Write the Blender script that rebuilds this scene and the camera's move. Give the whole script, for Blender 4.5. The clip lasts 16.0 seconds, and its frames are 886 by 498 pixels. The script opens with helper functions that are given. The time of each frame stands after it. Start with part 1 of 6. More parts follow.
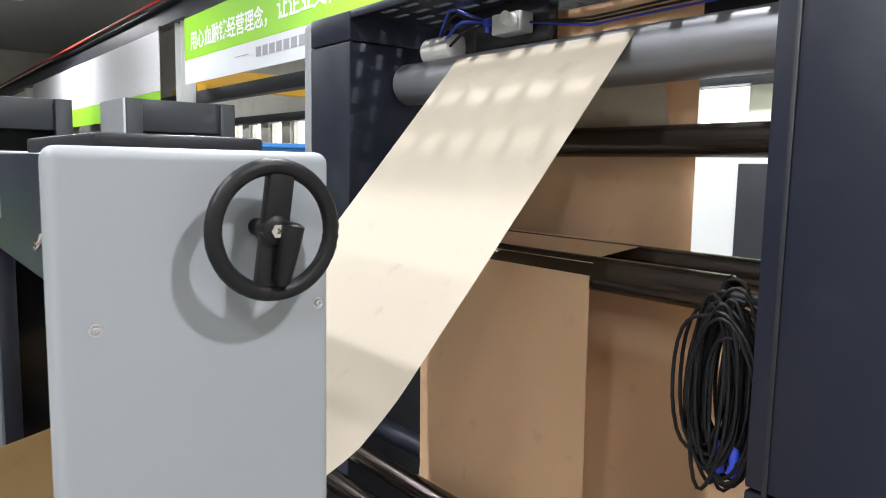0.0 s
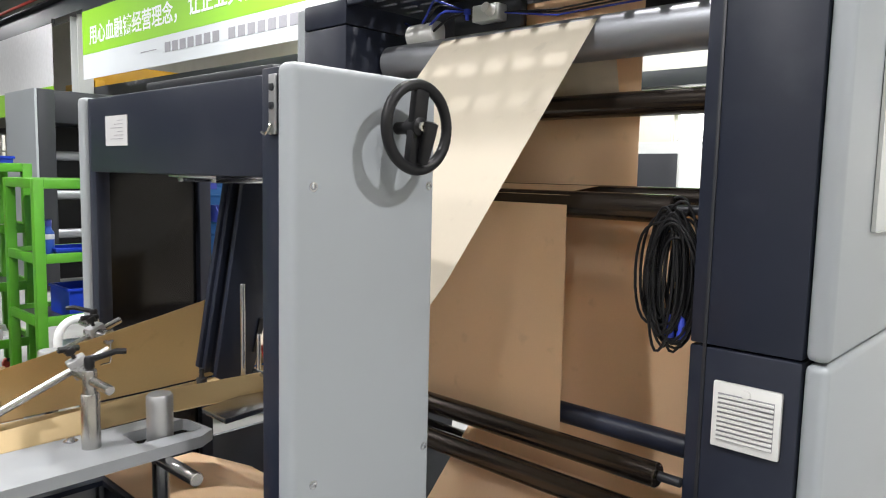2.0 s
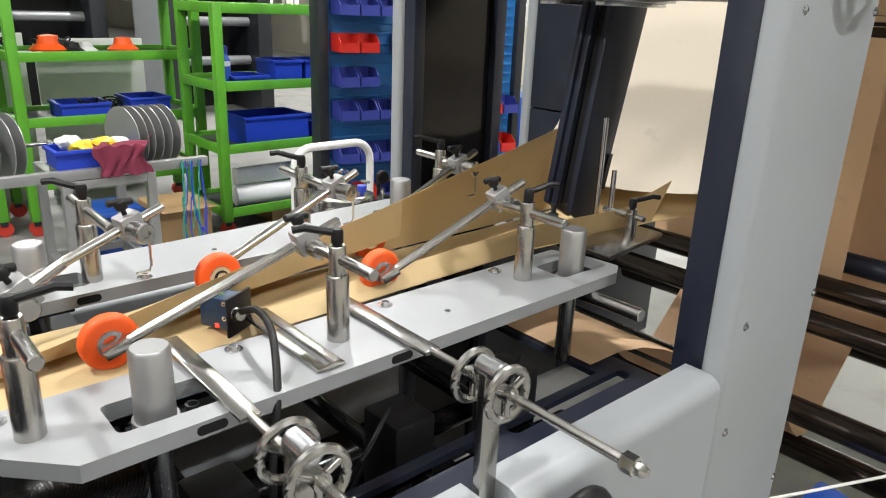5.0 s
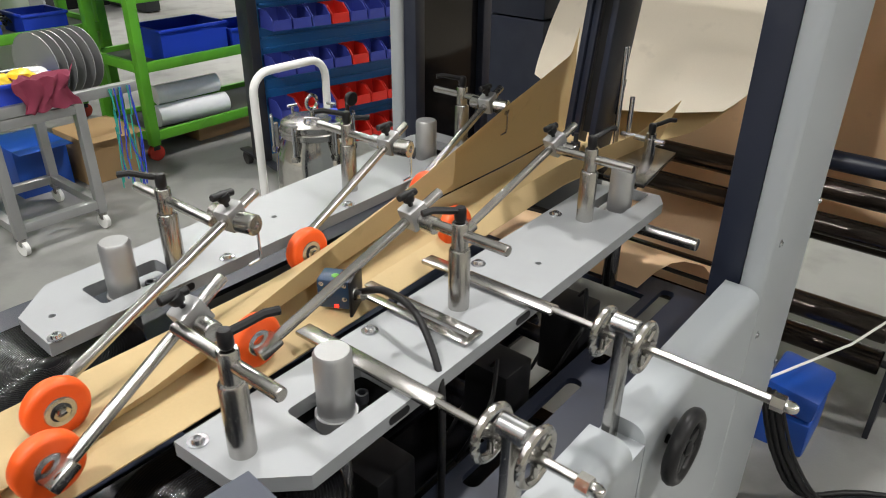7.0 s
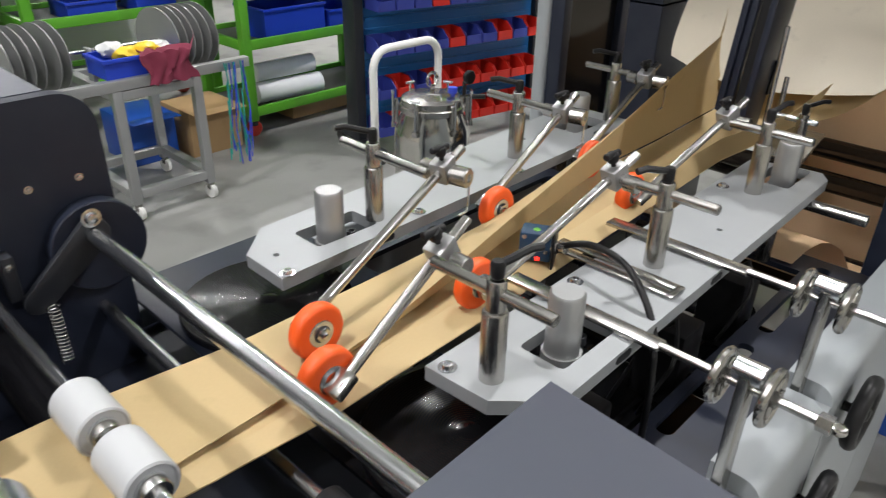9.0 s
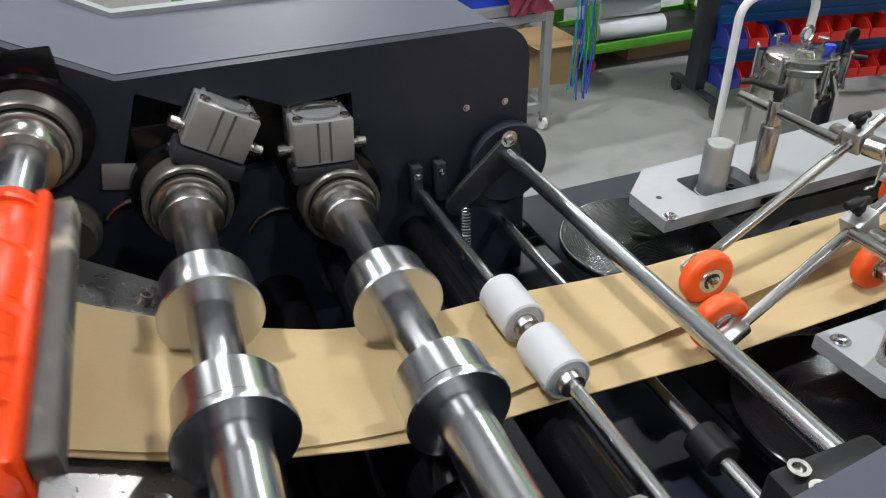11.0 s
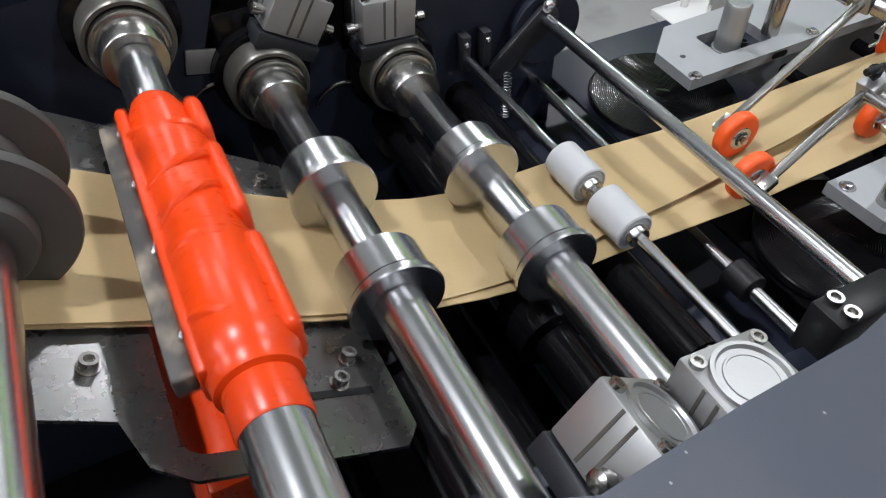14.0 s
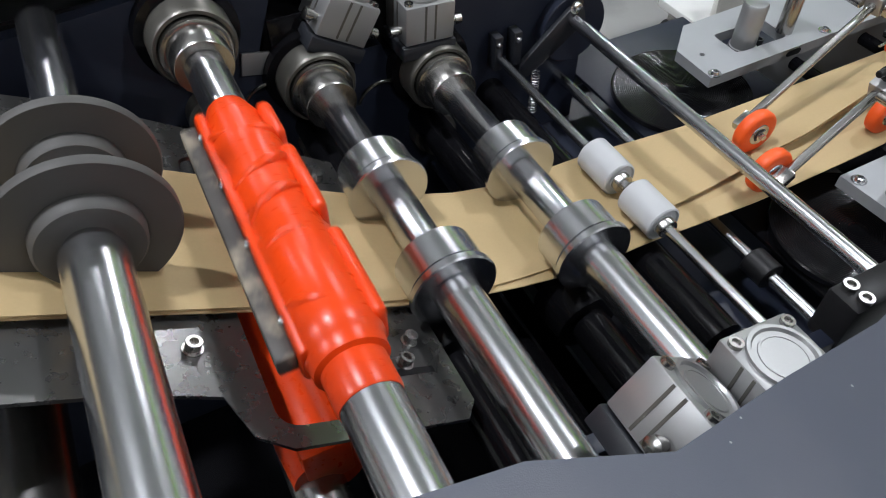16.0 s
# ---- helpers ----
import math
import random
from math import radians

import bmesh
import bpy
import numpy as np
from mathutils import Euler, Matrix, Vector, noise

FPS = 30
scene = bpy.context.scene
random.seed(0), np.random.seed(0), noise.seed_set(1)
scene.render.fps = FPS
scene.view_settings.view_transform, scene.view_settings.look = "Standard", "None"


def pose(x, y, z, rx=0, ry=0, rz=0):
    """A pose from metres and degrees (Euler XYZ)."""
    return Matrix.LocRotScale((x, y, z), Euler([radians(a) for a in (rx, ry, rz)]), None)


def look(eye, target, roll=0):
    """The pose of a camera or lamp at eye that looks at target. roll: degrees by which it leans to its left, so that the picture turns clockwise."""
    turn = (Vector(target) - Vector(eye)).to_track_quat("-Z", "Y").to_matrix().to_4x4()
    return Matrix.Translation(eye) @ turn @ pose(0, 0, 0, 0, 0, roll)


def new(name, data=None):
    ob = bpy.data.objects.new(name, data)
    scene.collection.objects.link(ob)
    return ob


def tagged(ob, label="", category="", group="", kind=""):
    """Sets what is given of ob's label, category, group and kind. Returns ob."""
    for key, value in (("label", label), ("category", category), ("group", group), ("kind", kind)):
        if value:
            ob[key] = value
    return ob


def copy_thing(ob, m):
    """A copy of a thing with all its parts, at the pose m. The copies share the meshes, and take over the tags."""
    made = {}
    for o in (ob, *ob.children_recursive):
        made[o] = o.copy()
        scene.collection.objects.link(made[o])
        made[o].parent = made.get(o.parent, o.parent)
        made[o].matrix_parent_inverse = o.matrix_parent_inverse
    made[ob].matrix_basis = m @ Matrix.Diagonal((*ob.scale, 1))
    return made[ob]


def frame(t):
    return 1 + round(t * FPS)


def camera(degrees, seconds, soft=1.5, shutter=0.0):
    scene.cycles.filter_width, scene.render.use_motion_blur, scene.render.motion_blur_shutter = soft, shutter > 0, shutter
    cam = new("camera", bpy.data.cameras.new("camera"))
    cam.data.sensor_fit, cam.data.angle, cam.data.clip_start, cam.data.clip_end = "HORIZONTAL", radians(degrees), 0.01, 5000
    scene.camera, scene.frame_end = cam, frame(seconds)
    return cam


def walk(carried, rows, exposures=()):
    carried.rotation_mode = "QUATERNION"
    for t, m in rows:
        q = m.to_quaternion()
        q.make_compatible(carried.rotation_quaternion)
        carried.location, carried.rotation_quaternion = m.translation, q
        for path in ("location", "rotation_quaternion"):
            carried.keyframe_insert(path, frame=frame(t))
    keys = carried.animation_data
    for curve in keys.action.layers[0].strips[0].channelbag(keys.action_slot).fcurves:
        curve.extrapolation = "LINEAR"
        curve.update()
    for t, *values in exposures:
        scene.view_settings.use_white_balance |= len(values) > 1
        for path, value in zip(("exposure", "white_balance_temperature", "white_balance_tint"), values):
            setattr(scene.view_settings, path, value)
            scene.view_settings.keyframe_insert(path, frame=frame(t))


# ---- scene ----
cam = camera(63.5, 16.0, soft=1.0, shutter=0.25)
PATH = [
    (0, (-0.191, -0.882, 1.737), (1.045, 0.673, 1.506), 1.1),
    (0.5, (-0.332, -0.897, 1.707), (0.979, 0.601, 1.518), 1.1),
    (1, (-0.497, -0.902, 1.656), (0.877, 0.542, 1.489), 1.1),
    (1.5, (-0.607, -0.968, 1.6), (0.821, 0.422, 1.428), 1.2),
    (2, (-0.759, -1.018, 1.566), (0.697, 0.338, 1.36), 1.3),
    (2.5, (-0.883, -0.995, 1.558), (0.571, 0.353, 1.294), 1.6),
    (3, (-0.991, -0.958, 1.548), (0.431, 0.411, 1.226), 1.9),
    (3.5, (-1.115, -0.906, 1.544), (0.254, 0.498, 1.151), 2.1),
    (4, (-1.181, -0.799, 1.522), (0.122, 0.646, 1.06), 2.1),
    (4.5, (-1.179, -0.64, 1.514), (0.072, 0.817, 0.954), 1.8),
    (7, (-1.412, -0.28, 1.654), (-0.041, 0.835, 0.718), 0.6),
    (7.5, (-1.482, -0.221, 1.655), (-0.101, 0.874, 0.712), 0.7),
    (8, (-1.53, -0.189, 1.651), (-0.149, 0.905, 0.704), 0.7),
    (8.5, (-1.559, -0.172, 1.644), (-0.198, 0.942, 0.691), 0.8),
    (9, (-1.634, -0.154, 1.629), (-0.359, 1.053, 0.67), 1.1),
    (9.5, (-1.712, -0.152, 1.625), (-0.642, 1.229, 0.652), 1.2),
    (10, (-1.726, -0.132, 1.617), (-0.941, 1.419, 0.627), 1.3),
    (12.5, (-1.938, -0.114, 1.744), (-1.413, 1.317, 0.449), -1.2),
    (13, (-1.939, -0.109, 1.742), (-1.36, 1.226, 0.37), -1.0),
    (13.5, (-1.967, -0.109, 1.766), (-1.369, 1.157, 0.338), -0.8),
    (14, (-2.002, -0.107, 1.792), (-1.399, 1.116, 0.328), -0.7),
    (14.5, (-2.018, -0.108, 1.81), (-1.415, 1.093, 0.329), -0.7),
    (15, (-2.035, -0.105, 1.822), (-1.434, 1.086, 0.332), -0.7),
    (15.5, (-2.052, -0.11, 1.84), (-1.455, 1.079, 0.347), -0.8),
    (16, (-2.082, -0.117, 1.858), (-1.489, 1.071, 0.362), -0.6),
]
walk(cam, [(t, look(eye, target, roll)) for t, eye, target, roll in PATH],
     exposures=[(0.0, 0.2, 6250, 13), (2.0, 0.1, 6400, 12), (3.5, 0.05, 6650, 12), (4.5, 0.0, 6600, 11), (7.0, -0.35, 6650, 10), (10.0, -0.5, 6350, 11), (12.5, -0.65, 6200, 11), (16.0, -0.9, 6050, 11)])

# ---------------------------------------------------------------- world and light
def make_world():
    w = bpy.data.worlds.new("world")
    scene.world = w
    w.use_nodes = True
    nt = w.node_tree
    sky = nt.nodes.new("ShaderNodeTexSky")
    sky.sky_type, sky.sun_disc = "NISHITA", False
    sky.sun_elevation, sky.sun_rotation = radians(42), radians(120)
    bg = nt.nodes["Background"]
    nt.links.new(sky.outputs[0], bg.inputs[0])
    bg.inputs[1].default_value = 0.15


make_world()
LAMP_W = 80.0
# x, y and strength of each hall lamp
LAMPS = [(1.9, -4.6, 4.4), (-2.9, -4.7, 1.8), (6.8, -4.6, 1.6), (-8.0, -4.6, 3.4), (2.3, 1.3, 3.4), (-3.2, 1.3, 3.6), (-7.8, 1.3, 4.6), (7.3, 1.0, 8.5),
         (3.4, 7.1, 4.0), (-1.6, 7.2, 2.2), (7.6, 8.1, 5.5), (1.5, 14.2, 6.0), (-5.1, 9.3, 2.2), (3.3, 24.3, 7.0)]
LAMP_Z = 6.4


# ---------------------------------------------------------------- materials
def nodes(name):
    m = bpy.data.materials.new(name)
    m.use_nodes = True
    nt = m.node_tree
    return m, nt, nt.nodes["Principled BSDF"]


def mat(name, col, rough=0.5, metal=0.0, var=0.12, scale=6.0, bump=0.0, bscale=60.0, rvar=0.1, stretch=(1, 1, 1), coat=0.0, spec=0.5, dirt=None, dscale=3.0, damt=0.5):
    """Painted, plastic or metal surface: base colour with two scales of variation, uneven gloss and fine relief."""
    m, nt, b = nodes(name)
    n = nt.nodes.new
    tc, mp = n("ShaderNodeTexCoord"), n("ShaderNodeMapping")
    nt.links.new(tc.outputs["Object"], mp.inputs[0])
    mp.inputs["Scale"].default_value = stretch
    big, fine = n("ShaderNodeTexNoise"), n("ShaderNodeTexNoise")
    big.inputs["Scale"].default_value, fine.inputs["Scale"].default_value = scale, bscale
    big.inputs["Detail"].default_value, fine.inputs["Detail"].default_value = 5, 3
    for t in (big, fine):
        nt.links.new(mp.outputs[0], t.inputs[0])
    ramp = n("ShaderNodeMix")
    ramp.data_type = "RGBA"
    ramp.inputs[6].default_value = (*[c * (1 - var) for c in col], 1)
    ramp.inputs[7].default_value = (*[min(1, c * (1 + var)) for c in col], 1)
    nt.links.new(big.outputs[0], ramp.inputs[0])
    out = ramp.outputs[2]
    if dirt:
        dn, cr, mx = n("ShaderNodeTexNoise"), n("ShaderNodeValToRGB"), n("ShaderNodeMix")
        dn.inputs["Scale"].default_value, dn.inputs["Detail"].default_value = dscale, 8
        nt.links.new(mp.outputs[0], dn.inputs[0])
        cr.color_ramp.elements[0].position, cr.color_ramp.elements[1].position = 0.52, 0.68
        cr.color_ramp.elements[1].color = (damt, damt, damt, 1)
        nt.links.new(dn.outputs[0], cr.inputs[0])
        mx.data_type = "RGBA"
        mx.inputs[7].default_value = (*dirt, 1)
        nt.links.new(cr.outputs[0], mx.inputs[0])
        nt.links.new(out, mx.inputs[6])
        out = mx.outputs[2]
    nt.links.new(out, b.inputs["Base Color"])
    rr = n("ShaderNodeMapRange")
    rr.inputs[3].default_value, rr.inputs[4].default_value = max(0.03, rough - rvar), min(1, rough + rvar)
    nt.links.new(fine.outputs[0], rr.inputs[0])
    nt.links.new(rr.outputs[0], b.inputs["Roughness"])
    b.inputs["Metallic"].default_value = metal
    b.inputs["Coat Weight"].default_value = coat
    b.inputs["Specular IOR Level"].default_value = spec
    if bump:
        bp = n("ShaderNodeBump")
        bp.inputs["Strength"].default_value, bp.inputs["Distance"].default_value = bump, 0.002
        nt.links.new(fine.outputs[0], bp.inputs["Height"])
        nt.links.new(bp.outputs[0], b.inputs["Normal"])
    return m


def glow(name, col, strength):
    m, nt, b = nodes(name)
    b.inputs["Base Color"].default_value = (*col, 1)
    b.inputs["Emission Color"].default_value = (*col, 1)
    b.inputs["Emission Strength"].default_value = strength
    return m


def translucent_plastic(name, col):
    m, nt, b = nodes(name)
    b.inputs["Base Color"].default_value = (*col, 1)
    b.inputs["Roughness"].default_value = 0.45
    b.inputs["Subsurface Weight"].default_value = 0.3
    b.inputs["Subsurface Radius"].default_value = (0.02, 0.02, 0.02)
    b.inputs["Subsurface Scale"].default_value = 0.3
    return m


def glass_mat(name):
    m, nt, b = nodes(name)
    b.inputs["Base Color"].default_value = (0.95, 0.98, 0.97, 1)
    b.inputs["Roughness"].default_value = 0.02
    b.inputs["Transmission Weight"].default_value = 1.0
    b.inputs["IOR"].default_value = 1.1
    return m


M_NAVY = mat("navy_paint", (0.016, 0.020, 0.034), 0.38, 0, 0.1, 3, 0.12, 700, 0.05, spec=0.35, dirt=(0.05, 0.055, 0.07), dscale=5, damt=0.25)
M_CHAR = mat("charcoal_paint", (0.018, 0.020, 0.025), 0.42, 0, 0.1, 3, 0.12, 600, 0.06)
M_WHITE = mat("light_grey_powder_coat", (0.32, 0.345, 0.36), 0.42, 0, 0.03, 2, 0.10, 900, 0.04, dirt=(0.29, 0.30, 0.30), dscale=2.5, damt=0.3)
M_COVER = mat("slate_grey_cover_paint", (0.075, 0.082, 0.108), 0.42, 0, 0.05, 3, 0.1, 900, 0.05, dirt=(0.12, 0.12, 0.14), dscale=9, damt=0.25)
M_STEEL = mat("polished_steel", (0.62, 0.63, 0.65), 0.24, 1, 0.03, 8, 0.0, 300, 0.03, (1, 0.15, 1))
M_STEELB = mat("brushed_stainless", (0.44, 0.43, 0.41), 0.25, 1, 0.08, 14, 0.04, 220, 0.06, (6, 6, 0.5))
M_CHROME = mat("chromed_steel", (0.6, 0.59, 0.56), 0.14, 1, 0.04, 8, 0, 200, 0.04)
M_ALU = mat("satin_aluminium_plate", (0.335, 0.35, 0.36), 0.46, 0.3, 0.04, 5, 0.05, 500, 0.08, dirt=(0.29, 0.30, 0.30), dscale=12, damt=0.3)
M_ALUD = mat("anodised_aluminium", (0.40, 0.405, 0.405), 0.42, 0.75, 0.06, 10, 0.05, 400, 0.08)
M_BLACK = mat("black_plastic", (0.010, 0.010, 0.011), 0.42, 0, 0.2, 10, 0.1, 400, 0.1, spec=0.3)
M_RUBBER = mat("dark_grey_rubber", (0.05, 0.05, 0.05), 0.75, 0, 0.2, 10, 0.15, 200, 0.1)
# Glossy black steel, kept near zero to carry the deep shade of pit and recesses too.
M_BLKGLOSS = mat("black_steel_and_deep_shade", (0.005, 0.005, 0.006), 0.15, 0.0, 0.2, 6, 0.02, 90, 0.06, spec=0.3)
M_BRZ = mat("dark_bronze_roller", (0.055, 0.045, 0.038), 0.2, 0.75, 0.12, 8, 0.03, 200, 0.06, (1, 0.2, 1))
M_GREYROLL = mat("grey_anodised_roller", (0.3, 0.31, 0.33), 0.4, 0.65, 0.06, 8, 0.03, 300, 0.05)
M_ORANGE = mat("orange_polyurethane", (0.84, 0.10, 0.010), 0.45, 0, 0.08, 14, 0.08, 300, 0.08)
M_DRUM = mat("glossy_orange_paint", (0.76, 0.055, 0.003), 0.3, 0, 0.05, 10, 0.05, 120, 0.08, coat=0.0, spec=0.4, dirt=(0.55, 0.04, 0.003), dscale=14, damt=0.45)
M_WROLL = translucent_plastic("white_nylon", (0.47, 0.48, 0.49))
M_GREEN = mat("green_rack_paint", (0.10, 0.36, 0.025), 0.4, 0, 0.08, 4, 0.08, 300, 0.08, dirt=(0.08, 0.2, 0.03), dscale=6, damt=0.4)
M_BLUEBIN = mat("blue_plastic_crate", (0.012, 0.045, 0.45), 0.42, 0, 0.12, 5, 0.06, 200, 0.08)
M_NAVYBIN = mat("dark_blue_plastic_bin", (0.03, 0.045, 0.27), 0.45, 0, 0.12, 5, 0.06, 200, 0.08)
M_REDBIN = mat("red_plastic_bin", (0.55, 0.02, 0.012), 0.42, 0, 0.12, 5, 0.06, 200, 0.08)
M_YELBIN = mat("yellow_plastic_bin", (0.75, 0.5, 0.02), 0.42, 0, 0.1, 5, 0.06, 200, 0.08)
M_PEG = mat("bright_blue_panel_paint", (0.015, 0.15, 0.42), 0.45, 0, 0.08, 4, 0.06, 200, 0.08)
M_WTUBE = mat("white_enamel_tube", (0.75, 0.75, 0.73), 0.35, 0, 0.06, 8, 0.04, 200, 0.08)
M_CARD = mat("brown_cardboard", (0.42, 0.27, 0.13), 0.8, 0, 0.12, 6, 0.15, 90, 0.06)
M_RAG = mat("maroon_rag", (0.17, 0.02, 0.045), 0.9, 0, 0.25, 12, 0.3, 120, 0.05)
M_YELLOW = mat("yellow_plastic_film", (0.8, 0.55, 0.03), 0.4, 0, 0.15, 10, 0.1, 100, 0.1)
M_FILM = mat("pale_plastic_film", (0.7, 0.71, 0.72), 0.4, 0, 0.12, 10, 0.1, 60, 0.1)
M_CYAN = mat("teal_cord", (0.02, 0.3, 0.25), 0.5, 0, 0.2, 10)
M_CORDB = mat("blue_cord", (0.03, 0.06, 0.5), 0.5, 0, 0.2, 10)
M_CRANE = mat("yellow_crane_paint", (0.75, 0.4, 0.015), 0.45, 0, 0.1, 2, 0.05, 50)
M_RED = mat("red_pipe_paint", (0.5, 0.04, 0.025), 0.45, 0, 0.1, 3)
M_HALLWALL = mat("cream_wall_paint", (0.68, 0.65, 0.58), 0.75, 0, 0.05, 0.8, 0.1, 30, 0.05, dirt=(0.5, 0.47, 0.4), dscale=1.2, damt=0.4)
M_CEIL = mat("pale_ceiling_sheet", (0.42, 0.43, 0.42), 0.7, 0, 0.05, 0.8, 0.1, 30)
M_BANNER = mat("bright_green_banner_cloth", (0.26, 0.58, 0.02), 0.6, 0, 0.05, 1.5, 0.1, 60)
M_BANNERG = mat("pale_grey_banner_band", (0.62, 0.66, 0.68), 0.6, 0, 0.05, 1.5, 0.1, 60)
M_LETTER = mat("white_banner_letter", (0.85, 0.88, 0.84), 0.6, 0, 0.03, 3)
M_PAPERLABEL = mat("white_paper_label", (0.58, 0.58, 0.58), 0.7, 0, 0.03, 20)
M_INK = mat("grey_print_and_gap_shade", (0.3, 0.3, 0.32), 0.7, 0, 0.1, 20)
M_BLUEBOX = mat("blue_toolbox_plastic", (0.012, 0.07, 0.36), 0.38, 0, 0.1, 6, 0.05, 200, 0.08)
M_BEIGE = mat("pale_machine_enamel", (0.6, 0.62, 0.6), 0.45, 0, 0.05, 2, 0.05, 200)
M_DISC = mat("dark_grey_disc", (0.07, 0.068, 0.065), 0.55, 0.1, 0.12, 10, 0.08, 160, 0.08)
M_KNIFE = mat("worn_black_rubber_bar", (0.06, 0.055, 0.05), 0.6, 0, 0.5, 30, 0.3, 90, 0.15, dirt=(0.35, 0.3, 0.22), dscale=22, damt=0.8)
M_LAMP = mat("lamp_diffuser", (0.85, 0.85, 0.83), 0.5)
M_LED = glow("red_led", (1.0, 0.02, 0.01), 6.0)
M_GLASS = glass_mat("window_glass")


def kraft(name, col, fold=False):
    """Brown kraft paper: fibre grain, faint machine-direction streaks, scuffs."""
    m, nt, b = nodes(name)
    n = nt.nodes.new
    tc = n("ShaderNodeTexCoord")
    n1, n2, n3 = (n("ShaderNodeTexNoise") for _ in range(3))
    for t, s, d in ((n1, 3.0, 4), (n2, 260.0, 3), (n3, 14.0, 6)):
        t.inputs["Scale"].default_value, t.inputs["Detail"].default_value = s, d
        nt.links.new(tc.outputs["Object"], t.inputs[0])
    mix = n("ShaderNodeMix")
    mix.data_type = "RGBA"
    mix.inputs[6].default_value = (*[c * 0.9 for c in col], 1)
    mix.inputs[7].default_value = (*[min(1, c * 1.1) for c in col], 1)
    add = n("ShaderNodeMath")
    add.operation = "MULTIPLY_ADD"
    add.inputs[1].default_value = 0.5
    nt.links.new(n2.outputs[0], add.inputs[0])
    mul = n("ShaderNodeMath")
    mul.operation = "MULTIPLY"
    mul.inputs[1].default_value = 0.5
    nt.links.new(n1.outputs[0], mul.inputs[0])
    nt.links.new(mul.outputs[0], add.inputs[2])
    nt.links.new(add.outputs[0], mix.inputs[0])
    cr = n("ShaderNodeValToRGB")
    cr.color_ramp.elements[0].position, cr.color_ramp.elements[1].position = 0.64, 0.74
    cr.color_ramp.elements[1].color = (0.35, 0.35, 0.35, 1)
    nt.links.new(n3.outputs[0], cr.inputs[0])
    mx = n("ShaderNodeMix")
    mx.data_type = "RGBA"
    mx.inputs[7].default_value = (*[c * 0.6 for c in col], 1)
    nt.links.new(cr.outputs[0], mx.inputs[0])
    nt.links.new(mix.outputs[2], mx.inputs[6])
    nt.links.new(mx.outputs[2], b.inputs["Base Color"])
    b.inputs["Roughness"].default_value = 0.62
    bp = n("ShaderNodeBump")
    bp.inputs["Strength"].default_value, bp.inputs["Distance"].default_value = 0.12, 0.001
    nt.links.new(n2.outputs[0], bp.inputs["Height"])
    nt.links.new(bp.outputs[0], b.inputs["Normal"])
    tr = n("ShaderNodeBsdfTranslucent")
    tr.inputs[0].default_value = (*[c * 0.9 for c in col], 1)
    ms = n("ShaderNodeMixShader")
    ms.inputs[0].default_value = 0.28
    out = nt.nodes["Material Output"]
    nt.links.new(b.outputs[0], ms.inputs[1])
    nt.links.new(tr.outputs[0], ms.inputs[2])
    nt.links.new(ms.outputs[0], out.inputs[0])
    return m


# Same brown paper as below; the strong light on the incoming web is in this colour.
M_KRAFTLIT = kraft("lit_kraft_paper", (0.66, 0.595, 0.475))
M_KRAFT = kraft("kraft_paper", (0.84, 0.60, 0.37))
M_TUBE = kraft("tan_kraft_paper", (0.62, 0.47, 0.245))
M_OILY = mat("oily_grey_steel", (0.13, 0.125, 0.11), 0.35, 0.6, 0.25, 20, 0.08, 120, 0.15)


def concrete():
    m, nt, b = nodes("stained_concrete_floor")
    n = nt.nodes.new
    tc = n("ShaderNodeTexCoord")
    a, s, f = (n("ShaderNodeTexNoise") for _ in range(3))
    for t, sc, d in ((a, 0.7, 6), (s, 3.2, 10), (f, 90, 3)):
        t.inputs["Scale"].default_value, t.inputs["Detail"].default_value = sc, d
        nt.links.new(tc.outputs["Object"], t.inputs[0])
    mix = n("ShaderNodeMix")
    mix.data_type = "RGBA"
    mix.inputs[6].default_value, mix.inputs[7].default_value = (0.19, 0.19, 0.18, 1), (0.33, 0.33, 0.315, 1)
    nt.links.new(a.outputs[0], mix.inputs[0])
    cr = n("ShaderNodeValToRGB")
    cr.color_ramp.elements[0].position, cr.color_ramp.elements[1].position = 0.52, 0.70
    cr.color_ramp.elements[1].color = (0.42, 0.42, 0.42, 1)
    nt.links.new(s.outputs[0], cr.inputs[0])
    mx = n("ShaderNodeMix")
    mx.data_type = "RGBA"
    mx.inputs[7].default_value = (0.1, 0.1, 0.095, 1)
    nt.links.new(cr.outputs[0], mx.inputs[0])
    nt.links.new(mix.outputs[2], mx.inputs[6])
    nt.links.new(mx.outputs[2], b.inputs["Base Color"])
    rr = n("ShaderNodeMapRange")
    rr.inputs[3].default_value, rr.inputs[4].default_value = 0.25, 0.6
    nt.links.new(s.outputs[0], rr.inputs[0])
    nt.links.new(rr.outputs[0], b.inputs["Roughness"])
    bp = n("ShaderNodeBump")
    bp.inputs["Strength"].default_value, bp.inputs["Distance"].default_value = 0.15, 0.003
    nt.links.new(f.outputs[0], bp.inputs["Height"])
    nt.links.new(bp.outputs[0], b.inputs["Normal"])
    return m


M_FLOOR = concrete()


